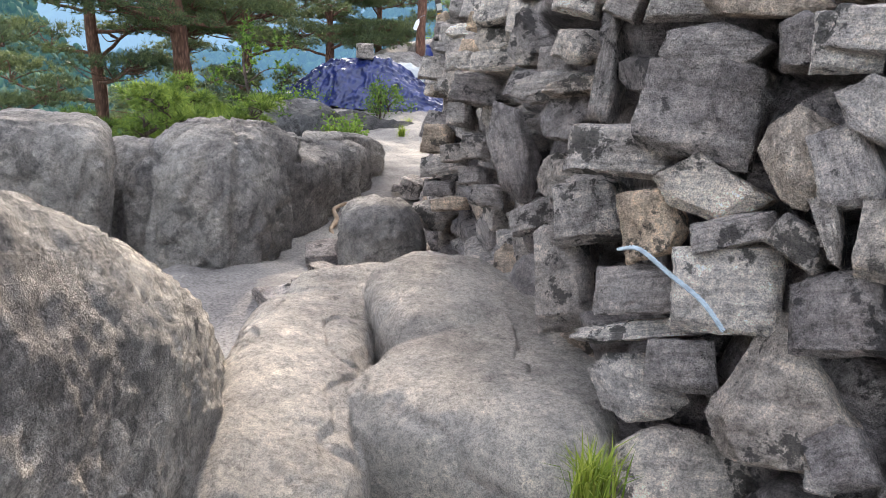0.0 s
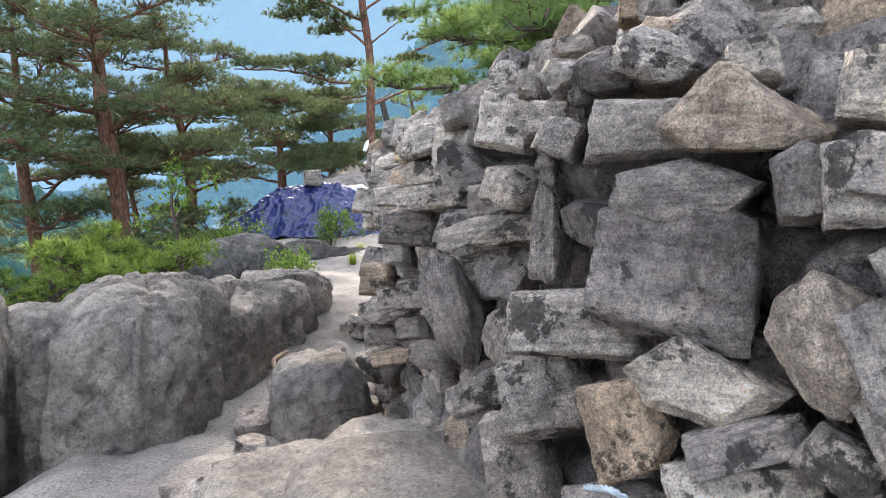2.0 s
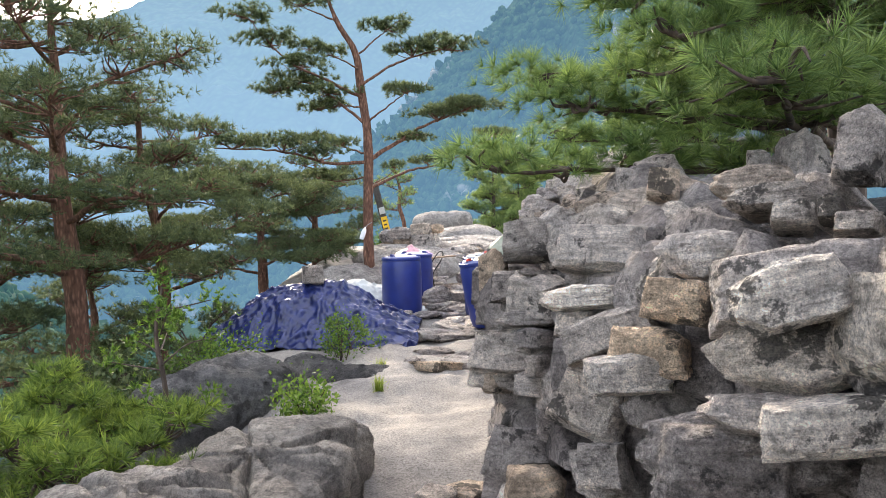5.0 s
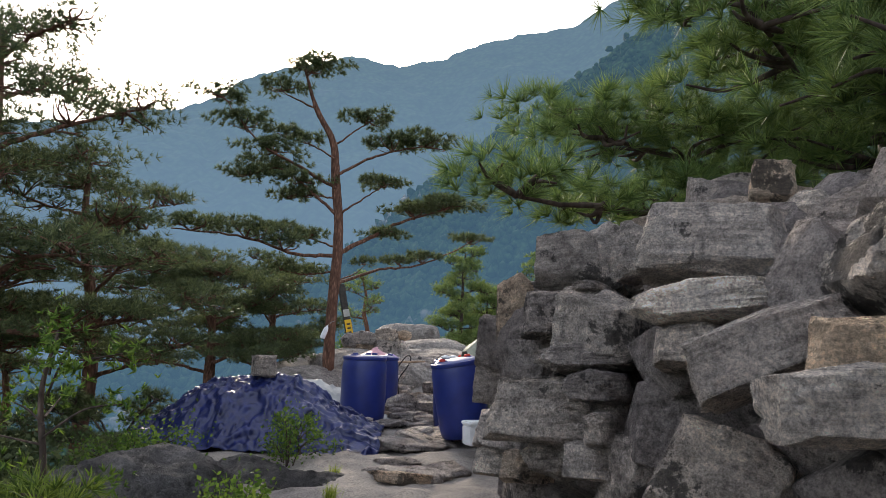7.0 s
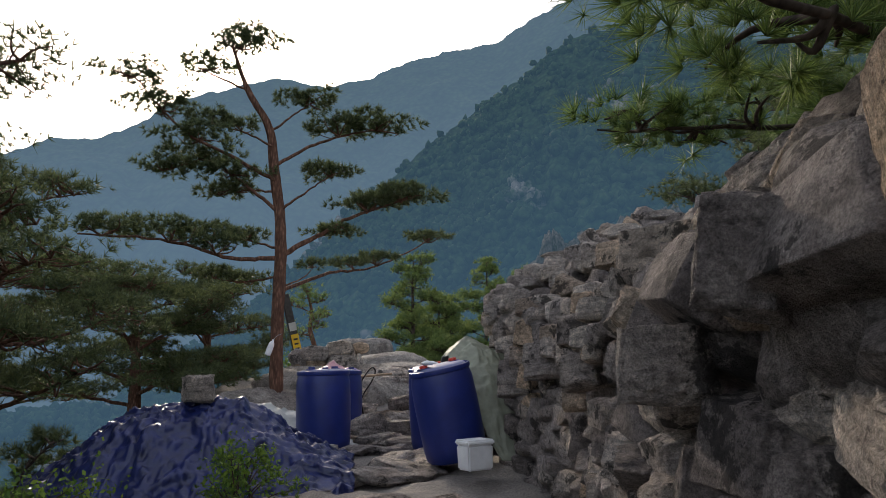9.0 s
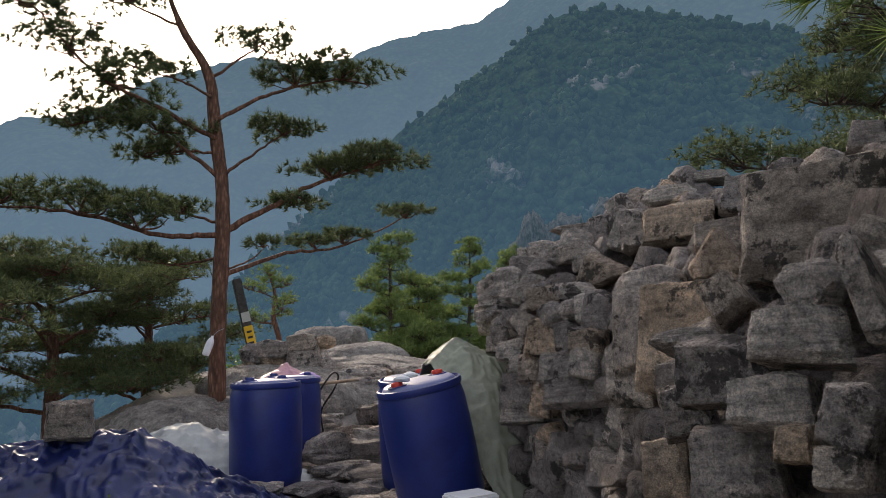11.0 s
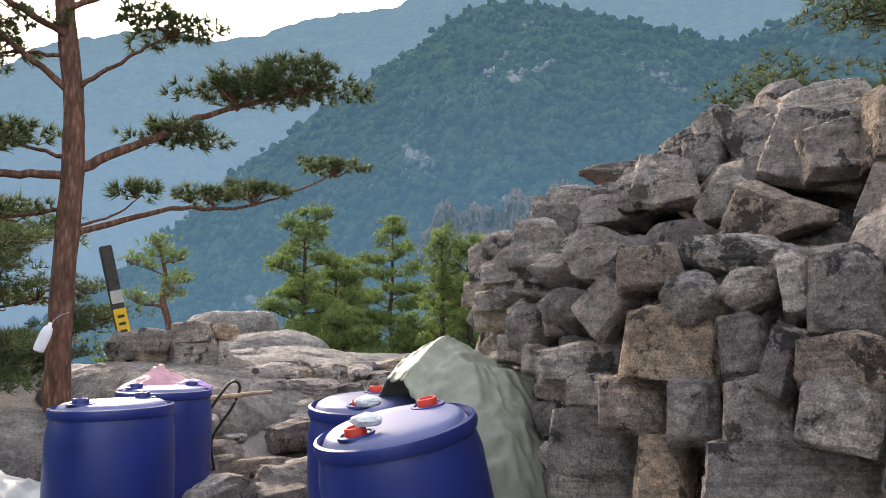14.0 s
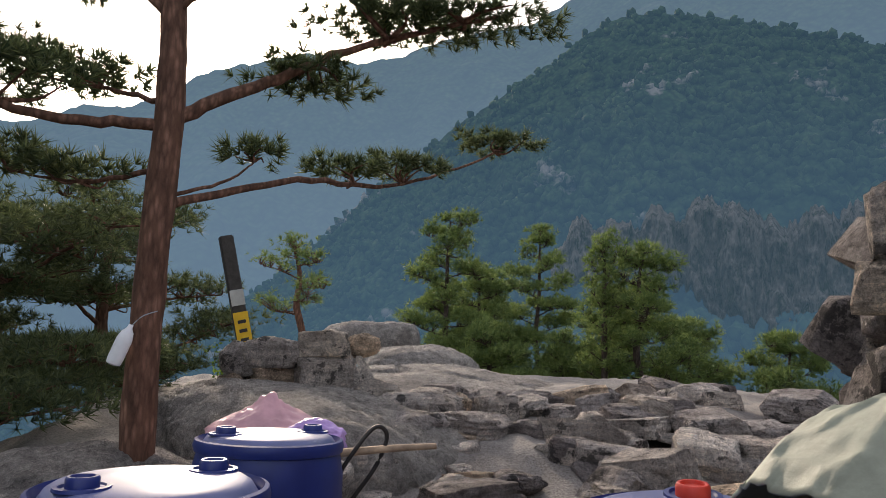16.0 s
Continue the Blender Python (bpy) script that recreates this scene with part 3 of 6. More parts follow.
# ---- stones of the dry walls ----
def outline(kind, rng):
    """The front of a stone in a unit square, its long side along x: corners that differ from stone to stone."""
    j = lambda a, b: rng.uniform(a, b)
    if kind == "block":
        pts = [(-j(0.86, 1), -j(0.7, 1)), (j(0.8, 1), -j(0.75, 1)), (j(0.84, 1), j(0.45, 1)), (j(0.2, 0.6), j(0.85, 1)), (-j(0.75, 1), j(0.6, 1))]
    elif kind == "slab":
        pts = [(-1, -j(0.1, 0.5)), (-j(0.4, 0.7), -j(0.8, 1)), (j(0.6, 0.9), -j(0.75, 1)), (1, -j(0, 0.4)), (j(0.7, 0.95), j(0.6, 0.9)), (-j(0.1, 0.5), 1), (-j(0.85, 1), j(0.3, 0.7))]
    elif kind == "wedge":
        pts = [(-1, -j(0.4, 0.8)), (-j(0.6, 0.8), -1), (j(0.8, 1), -j(0.7, 1)), (1, -j(0.3, 0.6)), (j(-0.1, 0.2), j(0.85, 1)), (-j(0.25, 0.4), 1)]
    elif kind == "diamond":
        pts = [(-1, j(0, 0.25)), (-j(0.2, 0.4), 1), (j(0.3, 0.6), j(0.4, 0.6)), (1, -j(0.1, 0.3)), (j(0.1, 0.4), -1), (-j(0.5, 0.7), -j(0.4, 0.6))]
    elif kind == "leaf":
        pts = [(-1, -j(0.2, 0.5)), (-j(0.7, 0.9), j(0.4, 0.7)), (j(-0.2, 0.2), 1), (j(0.6, 0.8), j(0.5, 0.7)), (1, j(-0.2, 0.2)), (j(0.4, 0.6), -j(0.7, 0.9)), (-j(0.4, 0.6), -1)]
    elif kind == "spike":
        pts = [(-1, -1), (-0.95, 1), (j(0, 0.3), j(0.7, 0.9)), (1, j(0, 0.3)), (j(0.8, 0.9), -j(0.3, 0.5)), (j(-0.2, 0.1), -j(0.7, 0.9))]
    else:
        pts = [(math.cos(a) * j(0.85, 1), math.sin(a) * j(0.85, 1)) for a in [k * 0.7854 + j(-0.25, 0.25) for k in range(8)]]
    return pts


def stone_mesh(seed, kind, fine=0.13):
    """One broken stone in a unit box: a front and a back of uneven corners, chipped edges, split layers and a pitted skin."""
    rng = random.Random(seed)
    bm = bmesh.new()
    pts = outline(kind, rng)
    shear = (rng.uniform(-0.12, 0.12), rng.uniform(-0.15, 0.15))
    thin = 0.55 if kind == "lump" else 0.78
    for x, z in pts:
        bm.verts.new((x, rng.uniform(-0.7, -0.35), z))
        bm.verts.new((x * thin + shear[0], -rng.uniform(0.82, 1.05), z * thin + shear[1]))
        bm.verts.new((x * rng.uniform(0.75, 1), rng.uniform(0.6, 1), z * rng.uniform(0.75, 1)))
    got = bmesh.ops.convex_hull(bm, input=bm.verts)
    bmesh.ops.delete(bm, geom=[g for g in got["geom_interior"] if isinstance(g, bmesh.types.BMVert)], context="VERTS")
    bmesh.ops.dissolve_limit(bm, angle_limit=radians(9), verts=bm.verts, edges=bm.edges)
    bmesh.ops.bevel(bm, geom=list(bm.edges), offset=0.016, segments=1, profile=0.6, affect="EDGES")
    bmesh.ops.triangulate(bm, faces=bm.faces)
    if fine:
        for cut in (0.5, 0.26, fine):
            bmesh.ops.subdivide_edges(bm, edges=[e for e in bm.edges if e.calc_length() > cut], cuts=1)
            bmesh.ops.triangulate(bm, faces=bm.faces)
        p = np.array([v.co for v in bm.verts])
        way = np.array([rng.uniform(-0.5, 0.5), rng.uniform(-0.3, 0.3), 1.0])
        layer = (p @ way) * rng.uniform(3.0, 5.5) + 0.8 * fbm(p, 1.2, 2, 0.5, seed + 1)
        split = np.abs((layer % 1.0) - 0.5) * 2
        chip = np.abs(fbm(p, 1.3, 2, 0.5, seed + 11))
        d = 0.035 * fbm(p + seed, 1.3, 2, 0.5, seed) + 0.032 * fbm(p * np.array([1, 1, 1.8]), 4.5, 3, 0.65, seed + 3) - 0.03 * np.clip(1 - split * 4, 0, 1) - 0.05 * np.clip(1 - chip * 9, 0, 1)
        bm.normal_update()
        for v, k in zip(bm.verts, d):
            v.co += v.normal * float(k)
    p = np.array([v.co for v in bm.verts])
    lo, hi = p.min(0), p.max(0)
    for v in bm.verts:
        v.co = Vector(((np.array(v.co) - (lo + hi) / 2) / (hi - lo)).tolist())
    me = mesh_of("stone", bm, True, 22)
    me.materials.append(STONE)
    return me


KINDS = {"block": 12, "slab": 7, "wedge": 5, "diamond": 2, "leaf": 4, "spike": 2, "lump": 6}
SHAPES = {kind: [stone_mesh(100 + 31 * i + k, kind) for k in range(n)] for i, (kind, n) in enumerate(KINDS.items())}
STONES = [me for kind in ("block", "slab", "wedge", "lump", "leaf") for me in SHAPES[kind]]
PLAIN_STONES = [stone_mesh(400 + k, ("block", "slab", "lump", "wedge")[k % 4], 0) for k in range(20)]

# Plan of the wall's face: x, y, height of the steep face, height of its crest, and how steeply the pile rises behind the face.
FACE = np.array([(2.6, -1.2, 1.6, 1.9, 0.7), (1.5, 0.45, 1.6, 2.0, 0.6), (0.9, 1.35, 1.62, 2.05, 0.6), (0.5, 1.9, 1.75, 2.02, 0.5), (0.32, 3.0, 1.68, 2.06, 0.85), (0.07, 4.4, 1.55, 1.78, 0.5), (-0.05, 5.25, 1.58, 1.98, 0.5), (0.3, 6.5, 1.45, 1.95, 0.9),
                 (0.76, 7.7, 1.45, 2.05, 0.9), (1.28, 8.9, 1.5, 2.2, 0.85), (1.47, 9.8, 1.6, 2.3, 0.75), (1.54, 11.0, 1.85, 2.5, 0.58), (1.72, 12.2, 1.95, 2.92, 0.56), (2.12, 12.8, 1.75, 2.65, 0.6), (3.0, 13.5, 1.4, 2.3, 0.7), (4.4, 13.6, 1.2, 2.0, 0.7)])
LONG = np.concatenate([[0], np.cumsum(np.linalg.norm(np.diff(FACE[:, :2], axis=0), axis=1))])


def face_at(s, v):
    """A point of the wall's outer surface, s along the plan and v up its profile, with its outward direction in plan and its slope."""
    x, y, zs, zt, k = (np.interp(s, LONG, FACE[:, c]) for c in range(5))
    e = 0.25
    d = np.array([np.interp(s + e, LONG, FACE[:, 0]) - np.interp(s - e, LONG, FACE[:, 0]), np.interp(s + e, LONG, FACE[:, 1]) - np.interp(s - e, LONG, FACE[:, 1])])
    d /= np.linalg.norm(d)
    out = np.array([-d[1], d[0]])
    z0 = float(ground_z(x, y)) - 0.1
    rise = zs - z0
    if v < rise:
        back, z, tilt = 0.07 * v, z0 + v, 5.0
    else:
        w, a = v - rise, math.atan(k)
        back, z, tilt = 0.07 * rise + w * math.cos(a), zs + w * math.sin(a), 90 - math.degrees(a)
        if z > zt:
            back, z, tilt = back + (z - zt) / math.sin(a) * 0.15, zt, 80.0
    return np.array([x - out[0] * back, y - out[1] * back, z]), out, tilt


def profile_length(s):
    x, y, zs, zt, k = (np.interp(s, LONG, FACE[:, c]) for c in range(5))
    return zs - (float(ground_z(x, y)) - 0.1) + (zt - zs) / math.sin(math.atan(k))


def build_core():
    """The packed rubble behind the face stones."""
    rows, cols = [], 26
    ss = np.linspace(0, LONG[-1], 120)
    for s in ss:
        line = []
        for v in np.linspace(0, profile_length(s), cols):
            p, out, tilt = face_at(s, v)
            t = radians(tilt)
            line.append(p - np.array([out[0] * math.cos(t), out[1] * math.cos(t), math.sin(t)]) * 0.3)
        p, out, tilt = face_at(s, profile_length(s))
        line.append(np.array([p[0] - out[0] * 1.2, p[1] - out[1] * 1.2, p[2] - 0.15]))
        line.append(np.array([p[0] - out[0] * 2.2, p[1] - out[1] * 2.2, -0.5]))
        rows.append(line)
    p = np.array(rows)
    p = p.reshape(-1, 3)
    p += 0.06 * fbm(p, 3, 4, 0.6, 77)[:, None]
    return mesh_from("stone_wall", p, grid_faces(len(ss), cols + 2))


# Core set in very dark rock: the shade between stones put into its colour.
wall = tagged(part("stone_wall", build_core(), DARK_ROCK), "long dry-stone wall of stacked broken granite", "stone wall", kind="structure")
LAID = []  # centre and half width of the stones set by hand


def stone(kind, x, y, z, w, h, d, face=0.0, lean=0.0, tip=0.0):
    """One larger stone of the wall: length and height of its front, depth; face: the way its front looks in plan; lean: how far it lies back; tip: how far its length dips."""
    k = len(LAID)
    ob = new("stone", SHAPES[kind][k * 7 % len(SHAPES[kind])])
    ob.parent = wall
    turn = pose(0, 0, 0, 0, 0, face) @ pose(0, 0, 0, lean, 0, 0)
    ob.matrix_basis = Matrix.Translation((x, y, z)) @ turn @ pose(0, 0, 0, 0, tip, (k * 5 % 17) - 8) @ Matrix.Diagonal((w, d, h, 1))
    c, t = abs(math.cos(radians(tip))), abs(math.sin(radians(tip)))
    front = turn @ Vector((0, -(d / 2 - 0.06), 0))
    LAID.append((x + front.x, y + front.y, z + front.z, (w * c + h * t) / 2, (h * c + w * t) / 2))
    return ob


stone("block", 0.70, 1.87, 1.39, 0.30, 0.27, 0.25, -30, -5, 1)
stone("spike", 0.54, 2.23, 1.47, 0.33, 0.08, 0.15, -30, -3, -87)
stone("block", 0.56, 2.06, 1.25, 0.34, 0.15, 0.16, -30, -8, -4)
stone("leaf", 0.36, 2.93, 1.09, 0.44, 0.19, 0.19, -25, -9, 72)
stone("leaf", 0.50, 2.55, 1.31, 0.27, 0.20, 0.20, -28, -6, -46)
stone("leaf", 0.44, 2.56, 1.38, 0.32, 0.11, 0.15, -27, -5, -10)
stone("block", 0.24, 3.67, 1.28, 0.29, 0.16, 0.18, -22, -5, 1)
stone("diamond", 0.72, 1.78, 1.21, 0.28, 0.17, 0.18, -31, -9, -3)
stone("block", 0.75, 1.69, 1.13, 0.21, 0.08, 0.15, -32, -11, -24)
stone("block", 0.62, 1.89, 1.09, 0.19, 0.17, 0.18, -30, -12, 68)
stone("block", 0.53, 2.25, 1.03, 0.24, 0.21, 0.21, -30, -12, -18)
stone("block", 0.85, 1.57, 1.14, 0.14, 0.09, 0.15, -36, -11, 22)
stone("spike", 0.88, 1.52, 1.18, 0.16, 0.06, 0.15, -37, -10, 68)
stone("lump", 0.84, 1.62, 1.32, 0.23, 0.18, 0.19, -35, -7, 77)
stone("block", 0.89, 1.53, 1.32, 0.19, 0.13, 0.15, -37, -7, 65)
stone("block", 0.77, 1.72, 0.98, 0.26, 0.23, 0.22, -32, -14, -8)
stone("wedge", 0.90, 1.58, 0.78, 0.36, 0.37, 0.30, -36, -19, -6)
stone("block", 0.92, 1.49, 1.01, 0.20, 0.19, 0.20, -38, -14, -19)
stone("lump", 0.63, 1.84, 0.64, 0.28, 0.20, 0.20, -30, -21, 2)
stone("block", 0.69, 1.73, 0.76, 0.18, 0.14, 0.16, -31, -19, -13)
stone("slab", 0.63, 1.89, 0.79, 0.39, 0.06, 0.22, -30, -18, -18)
stone("block", 0.60, 1.87, 0.91, 0.24, 0.14, 0.16, -30, -16, -16)
stone("block", 0.49, 2.31, 0.79, 0.20, 0.37, 0.20, -30, -17, -15)
stone("lump", 0.73, 1.71, 0.44, 0.39, 0.28, 0.26, -32, -25, -11)
stone("block", 0.94, 1.40, 0.71, 0.12, 0.14, 0.15, -40, -21, -40)
stone("block", 0.91, 1.41, 0.65, 0.06, 0.06, 0.15, -40, -23, -11)
stone("leaf", 0.69, 1.83, 1.54, 0.26, 0.12, 0.15, -30, -2, -2)
stone("block", 0.87, 1.59, 1.57, 0.14, 0.14, 0.16, -36, -1, -3)
stone("wedge", 0.40, 2.94, 1.55, 0.20, 0.20, 0.20, -26, -2, -12)
stone("block", 0.50, 2.50, 1.52, 0.19, 0.11, 0.15, -29, -2, 5)
stone("block", 0.06, 4.58, 0.89, 0.21, 0.19, 0.20, -20, -9, -1)
stone("block", 0.10, 4.24, 0.79, 0.29, 0.13, 0.15, -21, -11, -16)
stone("block", 0.24, 3.50, 1.02, 0.14, 0.13, 0.15, -23, -9, -2)
stone("block", 0.08, 4.29, 0.65, 0.19, 0.11, 0.15, -21, -12, -12)
stone("block", 0.24, 3.50, 0.88, 0.15, 0.10, 0.15, -23, -11, -9)
stone("block", 0.15, 4.00, 0.90, 0.15, 0.11, 0.15, -21, -10, -12)
stone("block", 0.29, 3.20, 0.85, 0.16, 0.11, 0.15, -24, -12, -3)
stone("block", 0.14, 3.91, 0.64, 0.22, 0.08, 0.15, -21, -13, -12)
stone("lump", 0.06, 4.40, 0.45, 0.31, 0.20, 0.20, -21, -14, -1)
stone("block", 0.41, 2.61, 0.91, 0.18, 0.11, 0.15, -27, -13, -26)
stone("block", 0.63, 1.92, 1.65, 0.19, 0.12, 0.15, -27, -1, -1)
stone("wedge", 0.76, 1.77, 1.68, 0.28, 0.15, 0.17, -29, -0, 3)
stone("block", 0.92, 1.52, 1.59, 0.26, 0.10, 0.15, -37, -3, 1)
stone("block", 0.91, 1.62, 1.69, 0.15, 0.11, 0.15, -31, -14, 0)
stone("block", 0.97, 1.51, 1.65, 0.10, 0.07, 0.15, -35, -15, -13)
stone("block", 1.06, 1.53, 1.70, 0.09, 0.09, 0.15, -37, -13, 5)
stone("block", 0.99, 1.41, 1.48, 0.10, 0.17, 0.15, -40, -6, 14)
stone("leaf", 0.93, 1.49, 1.43, 0.22, 0.13, 0.15, -37, -8, 31)
stone("block", 0.98, 1.42, 1.19, 0.17, 0.19, 0.18, -40, -15, -9)
stone("block", 0.81, 1.66, 1.56, 0.09, 0.13, 0.15, -31, -3, -9)
stone("block", 0.48, 2.49, 1.69, 0.17, 0.17, 0.18, -25, -0, 8)
stone("slab", 0.29, 3.52, 1.64, 0.22, 0.13, 0.18, -20, -2, -17)
stone("lump", 0.48, 2.41, 1.51, 0.14, 0.11, 0.15, -25, -5, 14)
stone("block", 0.53, 2.10, 1.64, 0.10, 0.09, 0.15, -26, -1, 18)
stone("block", 0.34, 5.27, 1.70, 0.23, 0.22, 0.22, -10, -17, -33)
stone("block", 0.63, 5.22, 1.86, 0.25, 0.10, 0.15, -13, -14, 89)
stone("block", 0.76, 5.30, 1.93, 0.14, 0.16, 0.16, -16, -14, -13)
stone("block", 0.57, 3.10, 1.88, 0.13, 0.10, 0.15, -19, -11, -60)
stone("block", 0.54, 2.10, 1.76, 0.07, 0.06, 0.15, -27, -0, -36)
stone("lump", 0.67, 1.96, 1.78, 0.16, 0.10, 0.15, -22, -13, 13)
stone("block", 0.80, 1.83, 1.75, 0.09, 0.08, 0.15, -25, -13, -11)
stone("block", 0.18, 4.04, 1.39, 0.22, 0.11, 0.15, -19, -5, -3)
stone("wedge", 0.84, 3.23, 2.02, 0.17, 0.16, 0.17, -28, -6, 2)
stone("block", 0.76, 3.67, 1.93, 0.14, 0.15, 0.16, -23, -9, -16)
stone("lump", 0.50, 2.63, 1.70, 0.27, 0.18, 0.18, -30, -0, 13)
stone("block", 0.44, 2.85, 1.36, 0.31, 0.12, 0.15, -28, -8, 2)
stone("slab", 0.51, 2.45, 1.39, 0.27, 0.06, 0.18, -32, -9, -10)
stone("block", 0.30, 3.42, 1.42, 0.25, 0.10, 0.15, -24, -6, -9)
stone("block", 0.39, 2.92, 1.46, 0.08, 0.08, 0.15, -27, -6, -3)
stone("block", 0.46, 2.73, 1.46, 0.13, 0.11, 0.15, -29, -6, -10)
stone("lump", 0.61, 2.02, 1.76, 0.15, 0.09, 0.15, -31, -12, -1)
stone("block", 0.55, 2.24, 1.68, 0.12, 0.09, 0.15, -35, -0, 1)
stone("block", 0.52, 2.36, 1.76, 0.05, 0.07, 0.15, -26, -12, 2)
stone("block", 0.54, 2.91, 1.83, 0.09, 0.09, 0.15, -24, -11, -26)
stone("slab", 0.58, 2.25, 1.72, 0.07, 0.03, 0.18, -35, -0, -3)
stone("block", 0.59, 2.09, 1.73, 0.05, 0.05, 0.15, -37, -0, -19)
stone("block", 0.81, 3.47, 1.98, 0.14, 0.08, 0.15, -25, -8, -9)
stone("slab", 0.66, 2.51, 1.86, 0.12, 0.06, 0.18, -29, -10, -2)
stone("block", 0.83, 2.55, 1.99, 0.09, 0.13, 0.15, -33, -7, -2)
stone("block", 0.81, 2.31, 1.94, 0.07, 0.10, 0.15, -35, -7, -2)
stone("block", 0.83, 5.35, 1.96, 0.19, 0.18, 0.19, -20, -13, -21)
stone("block", 0.52, 5.23, 1.81, 0.22, 0.14, 0.16, -15, -15, -23)
stone("block", 0.41, 3.22, 1.74, 0.12, 0.12, 0.15, -20, -13, -17)
stone("block", 0.31, 4.60, 1.67, 0.31, 0.16, 0.18, -27, -20, 1)
stone("lump", 1.40, 5.20, 1.96, 0.35, 0.25, 0.24, -37, -16, -85)
stone("block", 0.69, 3.86, 1.93, 0.11, 0.19, 0.15, -44, -12, 8)
stone("block", 0.36, 3.61, 1.63, 0.34, 0.17, 0.18, -40, -20, -10)
stone("lump", 0.34, 3.58, 1.51, 0.34, 0.17, 0.18, -45, -9, -7)
stone("slab", 0.33, 3.74, 1.28, 0.45, 0.19, 0.26, -43, -15, -8)
stone("slab", 0.34, 3.58, 1.39, 0.35, 0.09, 0.20, -45, -13, -1)
stone("lump", 0.35, 3.97, 1.68, 0.23, 0.13, 0.15, -35, -19, -0)
stone("block", 0.26, 3.92, 1.58, 0.16, 0.11, 0.15, -39, -7, 3)
stone("block", 0.20, 4.24, 1.46, 0.27, 0.12, 0.15, -35, -9, -24)
stone("block", 0.24, 4.04, 1.44, 0.21, 0.13, 0.15, -38, -10, -2)
stone("block", 0.19, 4.35, 1.23, 0.24, 0.19, 0.19, -35, -13, 19)
stone("block", 0.18, 4.24, 1.08, 0.15, 0.14, 0.16, -35, -17, -8)
stone("block", 0.20, 5.20, 1.69, 0.19, 0.17, 0.18, -22, -20, -6)
stone("block", 0.07, 5.26, 1.55, 0.12, 0.23, 0.15, -29, -5, -0)
stone("block", 0.10, 4.95, 1.53, 0.21, 0.13, 0.15, -30, -6, -1)
stone("slab", 0.20, 4.43, 1.54, 0.28, 0.08, 0.18, -34, -7, -5)
stone("slab", 0.13, 4.82, 1.43, 0.26, 0.07, 0.18, -31, -8, -4)
stone("block", 0.17, 4.45, 1.46, 0.12, 0.09, 0.15, -34, -8, -2)
stone("block", 0.08, 4.87, 1.30, 0.38, 0.16, 0.17, -30, -10, 0)
stone("block", 0.10, 4.85, 0.91, 0.29, 0.21, 0.21, -31, -17, 6)
stone("slab", 0.65, 4.26, 1.86, 0.24, 0.10, 0.18, -37, -15, -1)
stone("block", 1.19, 5.18, 1.99, 0.10, 0.11, 0.15, -33, -17, -4)
stone("slab", 0.53, 3.96, 1.81, 0.23, 0.07, 0.18, -39, -15, -2)
stone("block", 0.66, 4.91, 1.89, 0.12, 0.13, 0.15, -31, -16, 2)
stone("block", 0.47, 3.79, 1.77, 0.09, 0.06, 0.15, -40, -16, -3)
stone("block", 0.50, 3.69, 1.78, 0.05, 0.06, 0.15, -42, -15, -1)
stone("block", 0.49, 3.60, 1.75, 0.09, 0.05, 0.15, -44, -16, -3)
stone("block", 1.56, 8.28, 1.86, 0.43, 0.39, 0.30, -56, -8, 4)
stone("block", 2.07, 8.55, 2.23, 0.13, 0.14, 0.15, -59, -4, 8)
stone("block", 0.89, 7.48, 1.60, 0.05, 0.21, 0.15, -58, -12, -18)
stone("lump", 1.00, 7.72, 1.62, 0.14, 0.13, 0.15, -55, -12, 4)
stone("block", 0.82, 7.57, 1.52, 0.17, 0.10, 0.15, -54, -15, -2)
stone("block", 0.87, 7.82, 1.46, 0.22, 0.16, 0.18, -56, -4, -3)
stone("block", 1.43, 9.18, 1.56, 0.36, 0.15, 0.17, -42, -15, 88)
stone("slab", 1.11, 8.33, 1.52, 0.21, 0.06, 0.18, -48, -15, -3)
stone("block", 1.25, 8.33, 1.64, 0.14, 0.12, 0.15, -50, -13, 54)
stone("block", 0.81, 7.63, 1.41, 0.15, 0.11, 0.15, -58, -6, -6)
stone("block", 0.73, 7.37, 1.41, 0.09, 0.11, 0.15, -62, -6, 18)
stone("block", 1.03, 8.23, 1.34, 0.15, 0.16, 0.17, -53, -6, -14)
stone("block", 1.14, 8.51, 1.14, 0.15, 0.20, 0.16, -52, -10, -4)
stone("block", 0.85, 7.80, 1.27, 0.18, 0.18, 0.19, -56, -9, -8)
stone("block", 0.78, 7.55, 1.35, 0.07, 0.07, 0.15, -59, -8, -4)
stone("block", 0.72, 7.37, 1.34, 0.08, 0.07, 0.15, -62, -9, -5)
stone("wedge", 0.29, 4.91, 1.70, 0.16, 0.15, 0.17, -47, -4, -10)
stone("block", 0.15, 4.81, 1.51, 0.20, 0.17, 0.18, -51, -0, 4)
stone("slab", 0.16, 5.26, 1.62, 0.14, 0.04, 0.18, -36, -7, -4)
stone("lump", 0.11, 5.13, 1.42, 0.26, 0.29, 0.24, -44, -0, -3)
stone("block", 0.12, 5.66, 1.46, 0.14, 0.20, 0.16, -42, -0, 6)
stone("slab", 0.14, 4.78, 1.37, 0.16, 0.08, 0.18, -51, -0, -1)
stone("slab", 0.12, 4.96, 1.27, 0.35, 0.08, 0.20, -46, -4, -4)
stone("block", 0.13, 4.71, 1.28, 0.06, 0.08, 0.15, -53, -4, -5)
stone("lump", 0.09, 4.92, 1.19, 0.19, 0.11, 0.15, -47, -7, -6)
stone("block", 0.06, 5.09, 1.14, 0.09, 0.09, 0.15, -44, -8, -1)
